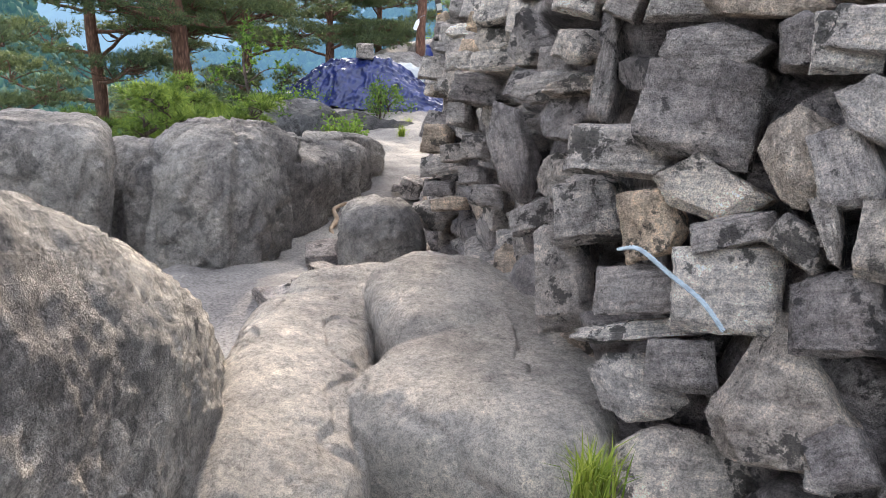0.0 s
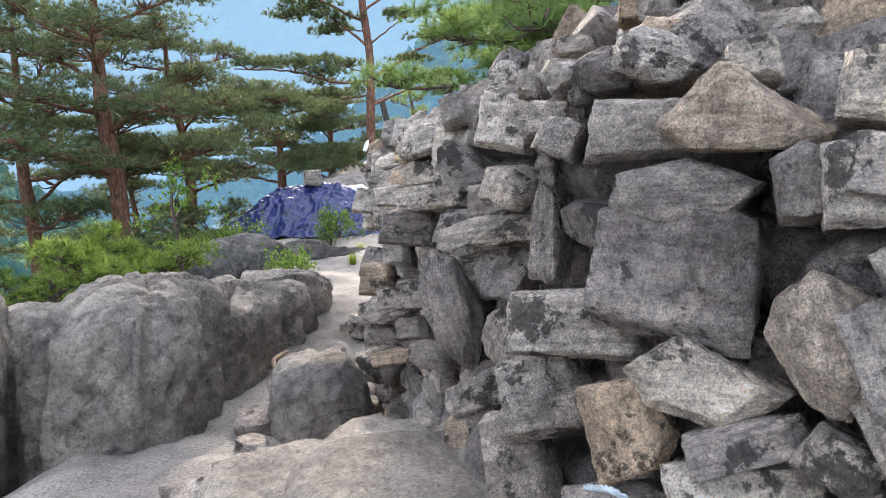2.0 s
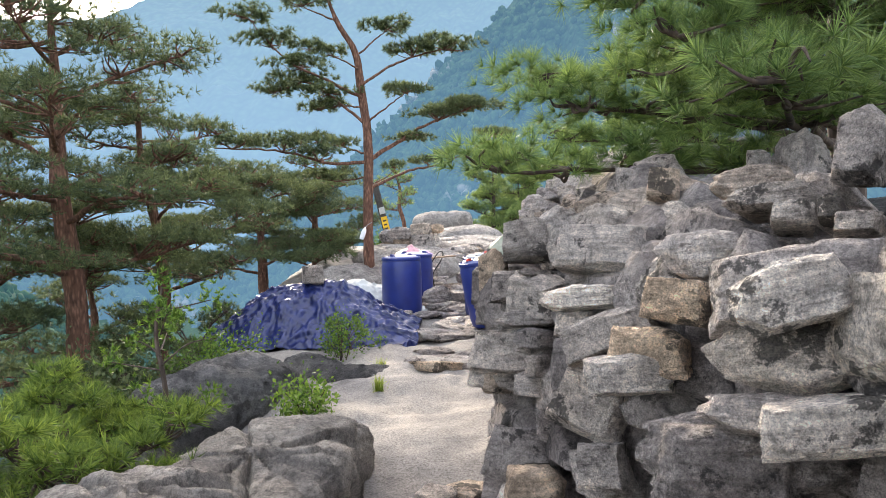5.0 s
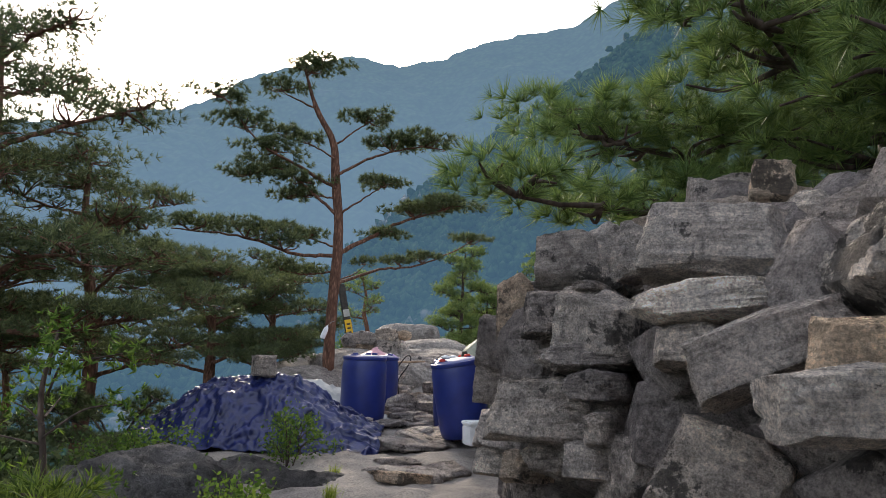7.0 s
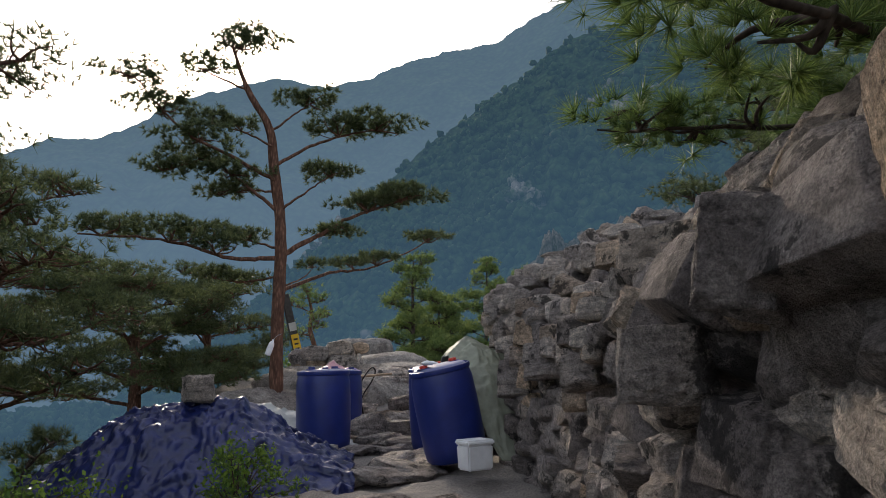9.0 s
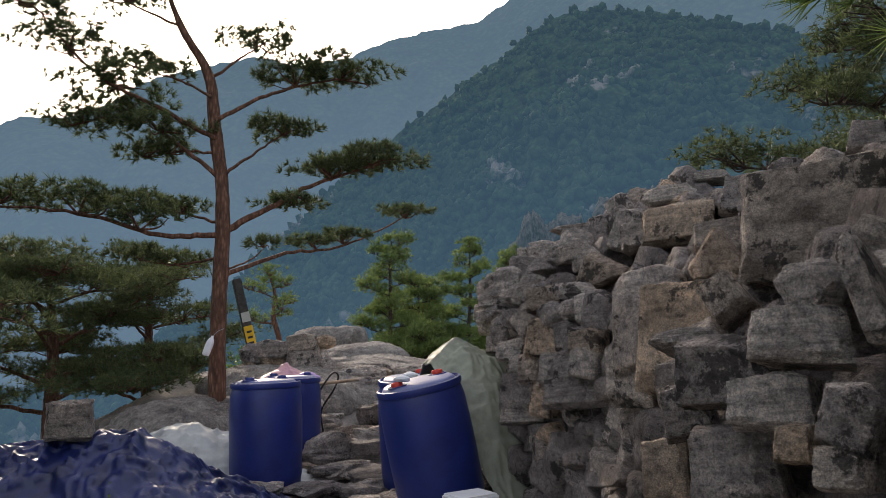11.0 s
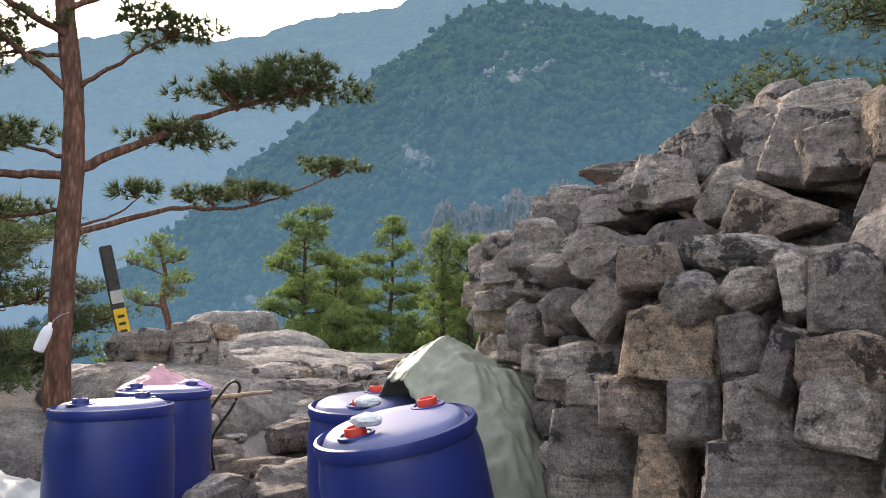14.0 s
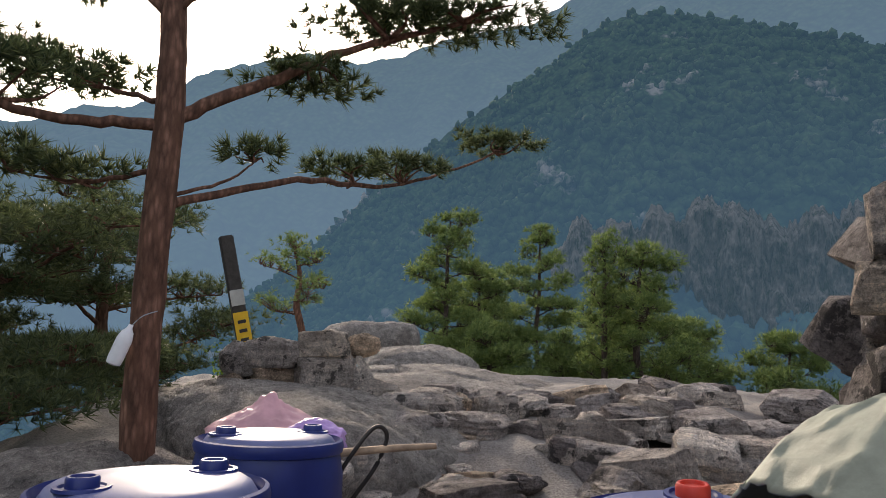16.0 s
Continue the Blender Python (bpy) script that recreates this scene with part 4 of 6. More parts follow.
stone("block", 0.05, 5.23, 1.22, 0.20, 0.13, 0.15, -43, -6, 1)
stone("block", 0.03, 5.26, 1.13, 0.13, 0.09, 0.15, -42, -8, -1)
stone("block", 0.23, 6.08, 1.30, 0.20, 0.17, 0.18, -41, -2, -3)
stone("block", 0.12, 4.74, 1.21, 0.11, 0.09, 0.15, -52, -6, -3)
stone("slab", 0.15, 4.84, 1.59, 0.08, 0.03, 0.18, -44, -7, 2)
stone("block", 0.08, 5.01, 1.32, 0.05, 0.05, 0.15, -45, -2, -3)
stone("block", 0.10, 4.95, 1.35, 0.05, 0.05, 0.15, -46, -1, -2)
stone("block", 0.12, 4.80, 1.33, 0.06, 0.04, 0.15, -50, -2, -3)
stone("slab", 2.44, 11.96, 2.29, 0.34, 0.09, 0.20, -57, -3, -1)
stone("slab", 2.50, 11.92, 2.34, 0.21, 0.07, 0.18, -58, -2, -4)
stone("block", 2.19, 12.00, 2.21, 0.21, 0.21, 0.21, -53, -6, 8)
stone("block", 1.94, 11.56, 2.05, 0.21, 0.27, 0.21, -56, -6, 4)
stone("block", 1.81, 12.10, 1.95, 0.11, 0.21, 0.15, -54, -0, -6)
stone("lump", 1.89, 12.00, 2.04, 0.21, 0.14, 0.16, -49, -8, -3)
stone("lump", 1.76, 11.58, 1.91, 0.24, 0.16, 0.17, -52, -9, 2)
stone("lump", 1.78, 11.88, 1.89, 0.15, 0.11, 0.15, -55, -0, 4)
stone("block", 1.81, 12.07, 1.79, 0.22, 0.14, 0.16, -54, -0, 0)
stone("block", 1.78, 11.84, 1.80, 0.08, 0.09, 0.15, -55, -0, 15)
stone("lump", 1.75, 11.64, 1.79, 0.17, 0.14, 0.16, -58, -0, -2)
stone("block", 1.71, 11.36, 1.78, 0.17, 0.09, 0.15, -61, -0, 4)
stone("block", 1.78, 11.86, 1.69, 0.23, 0.18, 0.19, -55, -0, -3)
stone("lump", 1.75, 11.45, 1.63, 0.26, 0.26, 0.24, -60, -0, -3)
stone("block", 1.71, 11.52, 1.53, 0.18, 0.14, 0.16, -59, -3, 2)
stone("block", 1.68, 11.31, 1.49, 0.09, 0.13, 0.15, -62, -4, -3)
stone("block", 1.70, 11.31, 1.83, 0.10, 0.08, 0.15, -62, -0, 13)
stone("slab", 2.65, 11.93, 2.44, 0.56, 0.08, 0.32, -48, -7, 3)
stone("slab", 2.64, 11.87, 2.43, 0.30, 0.09, 0.18, -47, -6, -3)
stone("block", 2.28, 11.94, 2.27, 0.23, 0.18, 0.19, -43, -9, -4)
stone("wedge", 1.91, 11.17, 2.06, 0.21, 0.11, 0.15, -45, -10, 1)
stone("lump", 2.10, 11.18, 2.16, 0.24, 0.17, 0.18, -47, -8, -1)
stone("block", 2.00, 10.84, 2.10, 0.19, 0.13, 0.15, -49, -8, -8)
stone("slab", 2.99, 11.77, 2.61, 0.45, 0.16, 0.26, -52, -4, -15)
stone("slab", 2.74, 11.27, 2.54, 0.32, 0.13, 0.19, -53, -5, -4)
stone("block", 2.33, 11.02, 2.29, 0.19, 0.23, 0.20, -51, -6, -4)
stone("block", 2.37, 10.84, 2.31, 0.14, 0.22, 0.16, -54, -5, -22)
stone("wedge", 1.97, 10.55, 2.03, 0.22, 0.18, 0.19, -53, -8, 1)
stone("wedge", 1.97, 10.39, 1.95, 0.36, 0.23, 0.22, -55, -9, -15)
stone("block", 2.26, 10.42, 2.18, 0.37, 0.29, 0.26, -58, -5, 15)
stone("slab", 2.69, 10.74, 2.49, 0.37, 0.14, 0.22, -58, -3, 0)
stone("block", 2.24, 10.24, 2.19, 0.10, 0.17, 0.15, -61, -5, -0)
stone("block", 1.80, 11.48, 1.97, 0.24, 0.24, 0.23, -40, -11, -0)
stone("lump", 1.66, 10.85, 1.84, 0.24, 0.16, 0.17, -44, -12, 3)
stone("block", 1.66, 10.58, 1.78, 0.21, 0.16, 0.17, -47, -13, -8)
stone("lump", 1.73, 10.30, 1.81, 0.30, 0.12, 0.15, -53, -11, 4)
stone("block", 1.71, 11.65, 1.86, 0.22, 0.11, 0.15, -46, -0, -4)
stone("block", 1.70, 11.75, 1.74, 0.17, 0.11, 0.15, -45, -0, -3)
stone("lump", 1.65, 11.02, 1.69, 0.25, 0.15, 0.16, -49, -0, -1)
stone("block", 1.64, 10.79, 1.68, 0.19, 0.17, 0.18, -51, -0, -45)
stone("block", 1.64, 10.45, 1.56, 0.31, 0.26, 0.24, -54, -3, 2)
stone("lump", 1.61, 10.34, 1.69, 0.17, 0.16, 0.17, -55, -0, -1)
stone("lump", 1.63, 10.15, 1.70, 0.15, 0.12, 0.15, -54, -13, -3)
stone("block", 1.66, 10.03, 1.70, 0.07, 0.18, 0.15, -57, -13, -9)
stone("block", 1.68, 9.91, 1.68, 0.17, 0.23, 0.19, -60, -13, -2)
stone("block", 1.60, 10.15, 1.56, 0.13, 0.18, 0.15, -58, -3, -7)
stone("block", 1.58, 10.01, 1.52, 0.08, 0.19, 0.15, -60, -4, 19)
stone("block", 1.57, 9.85, 1.53, 0.18, 0.13, 0.15, -64, -4, -5)
stone("block", 1.63, 10.94, 1.49, 0.32, 0.15, 0.17, -49, -4, -4)
stone("block", 1.62, 10.87, 1.40, 0.16, 0.13, 0.15, -50, -5, -1)
stone("block", 1.62, 10.62, 1.38, 0.22, 0.20, 0.20, -52, -6, 0)
stone("block", 1.60, 10.34, 1.38, 0.15, 0.20, 0.17, -55, -6, -3)
stone("block", 1.59, 10.10, 1.40, 0.18, 0.20, 0.19, -59, -6, -3)
stone("block", 1.58, 9.86, 1.43, 0.18, 0.18, 0.19, -63, -6, 4)
stone("block", 1.63, 10.85, 1.22, 0.32, 0.25, 0.24, -50, -9, -3)
stone("block", 1.60, 10.85, 1.09, 0.30, 0.13, 0.15, -50, -11, -5)
stone("block", 1.59, 10.46, 1.20, 0.16, 0.21, 0.17, -54, -10, 1)
stone("block", 1.58, 10.01, 1.27, 0.42, 0.17, 0.18, -60, -9, -4)
stone("block", 1.44, 8.80, 1.51, 0.35, 0.45, 0.30, -60, -18, -4)
stone("block", 1.44, 9.19, 1.39, 0.20, 0.29, 0.20, -57, -7, -8)
stone("block", 1.76, 9.50, 1.75, 0.33, 0.24, 0.23, -53, -13, 3)
stone("wedge", 1.87, 9.14, 1.87, 0.29, 0.25, 0.24, -59, -10, 4)
stone("block", 1.92, 9.23, 1.97, 0.21, 0.15, 0.17, -59, -9, -0)
stone("slab", 2.03, 9.03, 2.07, 0.20, 0.17, 0.18, -63, -7, 2)
stone("slab", 2.29, 9.19, 2.27, 0.18, 0.12, 0.18, -63, -5, 3)
stone("block", 2.28, 9.46, 2.21, 0.26, 0.21, 0.21, -59, -6, 7)
stone("block", 1.87, 8.89, 1.92, 0.11, 0.21, 0.15, -64, -9, 5)
stone("block", 1.54, 8.66, 1.70, 0.07, 0.10, 0.15, -65, -13, -10)
stone("block", 1.19, 8.48, 1.42, 0.17, 0.10, 0.15, -68, -9, -14)
stone("block", 2.16, 11.09, 2.21, 0.27, 0.18, 0.19, -41, -11, 6)
stone("wedge", 3.07, 11.72, 2.67, 0.41, 0.22, 0.21, -46, -7, -16)
stone("block", 2.60, 11.21, 2.46, 0.20, 0.26, 0.21, -45, -9, -29)
stone("block", 2.18, 10.30, 2.14, 0.24, 0.20, 0.20, -47, -9, -3)
stone("block", 2.26, 10.02, 2.16, 0.45, 0.25, 0.23, -51, -8, -2)
stone("slab", 3.51, 11.42, 2.80, 0.35, 0.10, 0.20, -46, -10, 2)


def fill_wall():
    """Courses of stones over the whole face, wherever no larger stone sits already."""
    rng = random.Random(11)
    laid = np.array(LAID) if LAID else np.zeros((0, 5))
    made, rest_v, rest_f, total = 0, [], [], 0
    spots = []
    s = 0.3
    for band in range(46):
        v = 0.06 + band * 0.13
        s = rng.uniform(0, 0.2)
        while s < LONG[-1]:
            w = rng.uniform(0.13, 0.34)
            vv = v + rng.uniform(-0.05, 0.05)
            if vv < profile_length(s + w / 2) + 0.1:
                spots.append((s + w / 2, vv, w))
            s += w * 0.97
    rng.shuffle(spots)
    for s, v, w in spots:
        p, out, tilt = face_at(s, v)
        h = rng.uniform(0.09, 0.17)
        if len(laid):
            d = np.abs(laid[:, :3] - p)
            if np.any((np.hypot(d[:, 0], d[:, 1]) < laid[:, 3] * 0.9 + w * 0.2) & (d[:, 2] < laid[:, 4] * 0.9 + h * 0.2)):
                continue
        turn = math.degrees(math.atan2(out[1], out[0])) + 90
        deep = rng.uniform(0.2, 0.36)
        t = radians(tilt)
        p = p - np.array([out[0] * math.cos(t), out[1] * math.cos(t), math.sin(t)]) * (deep / 2 * max(0.5, math.cos(t)) + rng.uniform(-0.02, 0.06))
        m = pose(*p, 0, 0, turn + rng.uniform(-22, 22)) @ pose(0, 0, 0, -tilt * 0.45 + rng.uniform(-14, 14), rng.uniform(-13, 13), 0) @ Matrix.Diagonal((w * 1.1, deep, h * 1.3, 1))
        near = -0.2 < p[1] < 12.6
        if made < 420 and near and rng.random() < 0.75:
            ob = new("stone", rng.choice(STONES))
            ob.parent, ob.matrix_basis = wall, m
            made += 1
        else:
            me = rng.choice(PLAIN_STONES)
            vs = np.array([m @ q.co for q in me.vertices])
            rest_v.append(vs)
            rest_f += [[i + total for i in poly.vertices] for poly in me.polygons]
            total += len(vs)
    for s, v, w in spots:  # a second layer that closes the gaps between the face stones
        p, out, tilt = face_at(s, v + rng.uniform(-0.05, 0.05))
        t = radians(tilt)
        p = p - np.array([out[0] * math.cos(t), out[1] * math.cos(t), math.sin(t)]) * rng.uniform(0.22, 0.32)
        turn = math.degrees(math.atan2(out[1], out[0])) + 90
        m = pose(*p, 0, 0, turn + rng.uniform(-30, 30)) @ pose(0, 0, 0, -tilt * 0.45 + rng.uniform(-14, 14), rng.uniform(-16, 16), 0) @ Matrix.Diagonal((w * 1.15, 0.28, rng.uniform(0.14, 0.24), 1))
        me = rng.choice(PLAIN_STONES)
        vs = np.array([m @ q.co for q in me.vertices])
        rest_v.append(vs)
        rest_f += [[i + total for i in poly.vertices] for poly in me.polygons]
        total += len(vs)
    me = mesh_from("rubble", np.vstack(rest_v), rest_f, True, 38)
    tagged(part("rubble", me, STONE, wall), "small stones packed between the larger ones", kind="stuff")


fill_wall()


# ---- trees ----
def tuft(rng, needles, length, width, spread):
    """A tuft of needles as thin blades round an upward axis."""
    v, f = [], []
    for k in range(needles):
        a, t = rng.uniform(0, 2 * math.pi), rng.uniform(0.1, 1) ** 0.6 * spread
        d = np.array([math.cos(a) * math.sin(t), math.sin(a) * math.sin(t), math.cos(t)])
        side = np.cross(d, rng.normal(0, 1, 3))
        side /= np.linalg.norm(side) + 1e-9
        ln = length * rng.uniform(0.7, 1.1)
        v += [side * width, -side * width, d * ln]
        f.append([3 * k, 3 * k + 1, 3 * k + 2])
    return np.array(v), np.array(f)


def scatter_tufts(rng, spots, axes, needles, length, width, spread, kinds=6):
    """Tufts at many spots, each turned to its own axis, joined into verts and faces."""
    packs = [tuft(rng, needles, length, width, spread) for _ in range(kinds)]
    allv, allf, total = [], [], 0
    which = rng.integers(0, kinds, len(spots))
    for k in range(kinds):
        idx = np.where(which == k)[0]
        if not len(idx):
            continue
        v, f = packs[k]
        z = axes[idx] / (np.linalg.norm(axes[idx], axis=1)[:, None] + 1e-9)
        x = np.cross(z, rng.normal(0, 1, (len(idx), 3)))
        x /= np.linalg.norm(x, axis=1)[:, None] + 1e-9
        y = np.cross(z, x)
        s = rng.uniform(0.75, 1.2, len(idx))[:, None, None]
        pts = (v[None, :, 0:1] * x[:, None, :] + v[None, :, 1:2] * y[:, None, :] + v[None, :, 2:3] * z[:, None, :]) * s + spots[idx][:, None, :]
        allv.append(pts.reshape(-1, 3))
        allf.append((f[None] + (np.arange(len(idx)) * len(v))[:, None, None]).reshape(-1, 3) + total)
        total += len(idx) * len(v)
    return np.vstack(allv), np.vstack(allf)


def pad_spots(rng, centre, rx, rz, count):
    """Spots in a flat, uneven cushion of foliage."""
    a, r = rng.uniform(0, 2 * math.pi, count), np.sqrt(rng.uniform(0, 1, count))
    wob = 1 + 0.35 * np.sin(a * 3 + rng.uniform(0, 6)) + 0.2 * np.sin(a * 5 + rng.uniform(0, 6))
    x, y = np.cos(a) * r * rx * wob, np.sin(a) * r * rx * wob
    z = rng.uniform(-0.35, 1, count) * rz * (1 - 0.55 * r)
    return np.stack([x, y, z], 1) + np.asarray(centre)


class Pine:
    """A pine under one root: a trunk, limbs with twigs, and cushions of needles on each limb."""

    def __init__(self, label, base, seed, bark, needle_mat, category="pine tree", needle=(16, 0.085, 0.004), name="pine_tree", group="", scale=1.0):
        self.root = thing(name, pose(*base), label, category, group)
        self.scale = scale
        self.rng, self.bark, self.needle_mat, self.needle = np.random.default_rng(seed), bark, needle_mat, needle

    def trunk(self, points, r0, r1):
        points = np.asarray(points, float) * self.scale
        me = tube(points, [r0 * 1.25, r0, r0 * 0.9, (r0 + r1) / 2, r1], 12, 10)
        p = np.array([v.co for v in me.vertices])
        n = np.array([v.normal for v in me.vertices])
        q = p + n * (0.1 * r0 * fbm(p * np.array([1, 1, 0.35]), 14, 3, 0.6, 5))[:, None]
        me.vertices.foreach_set("co", q.ravel())
        return part("trunk", me, self.bark, self.root)

    def limb(self, points, r0, pads=(), dense=130, bare=False):
        """A limb with sub-twigs to each cushion. pads: place along the limb 0..1, radius, height, sideways, up."""
        rng = self.rng
        line = smooth_line(np.asarray(points, float) * self.scale, 8)
        line[1:-1] += rng.normal(0, r0 * 0.22, (len(line) - 2, 3))
        verts, faces, total = [], [], 0

        def add(pts, r):
            nonlocal total
            v, f = tube_arrays(pts, r, 6)
            verts.append(v)
            faces.append(f + total)
            total += len(v)

        add(line, np.linspace(r0, r0 * 0.3, len(line)))
        spots, axes = [], []
        for at, rx, rz, side, up in pads:
            c = line[min(len(line) - 1, int(at * (len(line) - 1)))]
            d = line[-1] - line[0]
            d = d / (np.linalg.norm(d) + 1e-9)
            lat = np.array([-d[1], d[0], 0])
            centre = c + lat * side + np.array([0, 0, up])
            for _ in range(5):
                end = centre + np.array([rng.uniform(-1, 1) * rx * 0.8, rng.uniform(-1, 1) * rx * 0.8, rng.uniform(-0.2, 0.5) * rz])
                bend = (c + end) / 2 + rng.normal(0, 0.12 * rx, 3)
                add(smooth_line([c, bend, end], 4), np.linspace(r0 * 0.35 + 0.003, 0.004, 9))
            rx *= 1.1
            k = max(10, int(1.25 * dense * (rx / 0.44) ** 2))
            sp = pad_spots(rng, centre, rx, rz, k)
            spots.append(sp)
            axes.append(np.stack([sp[:, 0] - centre[0], sp[:, 1] - centre[1], np.full(k, 0.75 * rx)], 1) + rng.normal(0, 0.3 * rx, (k, 3)))
        me = mesh_from("branch", np.vstack(verts), np.vstack(faces))
        ob = part("branch", me, self.bark, self.root)
        if spots and not bare:
            n, ln, wd = self.needle
            v, f = scatter_tufts(rng, np.vstack(spots), np.vstack(axes), n, ln, wd, 1.25)
            part("needles", mesh_from("needles", v, f, False), self.needle_mat, ob)
        return ob


def main_pine():
    t = Pine("slender red pine with open layered crown beside drums", (-0.3, 14.8, 0.85), 5, BARK, NEEDLES, needle=(20, 0.095, 0.005), scale=1.07)
    t.trunk([(0, 0, -0.1), (-0.02, 0, 0.7), (0.02, 0, 2.1), (-0.06, 0.05, 2.9), (-0.14, 0.05, 3.55), (-0.42, 0.0, 4.05), (-0.62, -0.1, 4.6)], 0.08, 0.02)
    t.limb([(-0.03, 0, 1.83), (-0.6, -0.1, 1.82), (-1.3, -0.2, 2.0), (-2.3, -0.3, 2.05)], 0.035, [(0.45, 0.36, 0.15, 0.1, 0.12), (0.7, 0.52, 0.20, 0.0, 0.14), (0.95, 0.45, 0.18, 0, 0.1)], 135)
    t.limb([(0.02, 0, 1.4), (0.7, 0.6, 1.72), (1.5, 1.5, 1.95), (2.6, 2.4, 2.55)], 0.03, [(0.5, 0.26, 0.12, 0.1, 0.1), (0.68, 0.29, 0.12, 0, 0.12), (0.97, 0.34, 0.12, 0, 0.06)], 195)
    t.limb([(0.02, 0, 1.86), (0.5, 0.1, 2.15), (1.0, 0.2, 2.45), (1.85, 0.2, 2.75)], 0.045, [(0.5, 0.31, 0.12, 0.1, -0.08), (0.75, 0.39, 0.16, 0, 0.1), (0.95, 0.47, 0.19, 0, 0.05)], 225)
    t.limb([(0.0, 0, 2.45), (0.35, -0.1, 2.7), (0.7, -0.15, 2.95)], 0.02, [(0.9, 0.34, 0.12, 0, 0.04)], 225)
    t.limb([(-0.04, 0, 2.45), (-0.5, 0.1, 2.85), (-0.9, 0.15, 3.12), (-1.35, 0.1, 2.98)], 0.03, [(0.45, 0.39, 0.15, 0.1, 0.0), (0.75, 0.44, 0.18, 0, 0.02), (1, 0.36, 0.15, 0, 0)], 165)
    t.limb([(-0.06, 0, 2.85), (-0.6, -0.15, 3.1), (-1.2, -0.25, 3.4), (-1.75, -0.3, 4.0)], 0.03, [(0.55, 0.42, 0.15, 0, 0.08), (0.8, 0.42, 0.18, 0, 0.08), (1, 0.39, 0.20, 0, 0.04)], 165)
    t.limb([(-0.06, 0, 3.05), (0.4, 0.1, 3.35), (0.9, 0.1, 3.55), (1.4, 0.1, 3.65)], 0.028, [(0.6, 0.39, 0.15, 0, 0.12), (0.95, 0.47, 0.19, 0, 0.06)], 195)
    t.limb([(-0.14, 0.05, 3.5), (0.2, 0.1, 3.8), (0.45, 0.1, 4.0)], 0.02, [(0.9, 0.39, 0.16, 0, 0.03)], 180)
    t.limb([(-0.42, 0, 4.05), (-0.8, 0, 4.2), (-1.0, 0, 4.3)], 0.018, [(0.9, 0.36, 0.15, 0, 0.05)], 180)
    t.limb([(-0.6, -0.1, 4.5), (-0.45, -0.1, 4.65), (-0.3, -0.1, 4.7)], 0.015, [(0.2, 0.36, 0.16, 0, 0.06), (0.9, 0.31, 0.15, 0, 0.04)], 180)
    t.limb([(0.0, 0, 1.95), (-0.35, 0.3, 2.1), (-0.8, 0.5, 2.2)], 0.02, [(0.6, 0.26, 0.14, 0, 0.05), (1, 0.32, 0.16, 0, 0.05)], 170)
    t.limb([(0.0, 0, 1.6), (-0.4, 0.2, 1.55), (-0.8, 0.3, 1.6)], 0.018, [(0.6, 0.24, 0.12, 0, 0.04), (1, 0.3, 0.14, 0, 0.04)], 170)
    t.limb([(0.0, 0, 1.45), (0.3, 0.2, 1.6), (0.45, 0.3, 1.75)], 0.015, [(1, 0.2, 0.12, 0, 0.02)], 150)
    t.limb([(-0.05, 0, 2.7), (-0.4, 0.2, 2.75), (-0.75, 0.3, 2.7)], 0.018, [(0.7, 0.28, 0.14, 0, 0.05), (1, 0.28, 0.14, 0, 0.03)], 170)
    t.limb([(-0.1, 0, 3.3), (-0.45, 0.1, 3.5), (-0.85, 0.1, 3.6)], 0.018, [(0.6, 0.24, 0.12, 0, 0.05), (1, 0.28, 0.14, 0, 0.05)], 170)


main_pine()


def layered_pine(label, base, height, seed, spread=1.6, tiers=9, lean=(0, 0), low=0.3, needle_mat=NEEDLES, bark=BARK, needle=(12, 0.1, 0.0045), dense=85, r0=0.1, group="", width_of=None, puff=1.25):
    """A pine with tiers of crooked limbs and flat cushions."""
    t = Pine(label, base, seed, bark, needle_mat, needle=needle, group=group)
    r = t.rng
    pts = [(lean[0] * k + r.normal(0, 0.05), lean[1] * k + r.normal(0, 0.05), height * k) for k in np.linspace(0, 1, 6)]
    pts[0] = (0, 0, -0.3)
    t.trunk(pts, r0, 0.02)
    line = smooth_line(pts, 8)
    az = r.uniform(0, 6.28)
    for k in range(tiers):
        u = low + (1 - low) * (k + 0.5) / tiers
        s = line[int(u * (len(line) - 1))]
        az += 2.4 + r.normal(0, 0.35)
        ln = spread * (width_of(u) if width_of else (1.15 - 0.75 * u)) * r.uniform(0.75, 1.15)
        e = s + np.array([math.cos(az) * ln, math.sin(az) * ln, r.uniform(0.05, 0.4) * ln])
        m = (s + e) / 2 + np.array([0, 0, r.uniform(-0.1, 0.12) * ln])
        t.limb([s, m, e], r0 * 0.35 * (1.2 - 0.6 * u), [(0.4, ln * 0.26, 0.12 * puff, r.uniform(0.1, 0.35) * ln, r.uniform(-0.05, 0.2)), (0.55, ln * 0.24, 0.12 * puff, -r.uniform(0.15, 0.4) * ln, r.uniform(-0.05, 0.22)), (0.75, ln * 0.3, 0.14 * puff, r.uniform(-0.3, 0.3) * ln, r.uniform(0, 0.2)), (0.9, ln * 0.24, 0.12 * puff, r.uniform(-0.35, 0.35) * ln, r.uniform(-0.1, 0.15)), (1.0, ln * 0.28, 0.14 * puff, 0, 0.06)], dense)
    t.limb([line[-5], line[-1]], 0.02, [(1, spread * 0.25, 0.2, 0, 0.05), (0.4, spread * 0.3, 0.16, 0, 0)], dense)
    return t


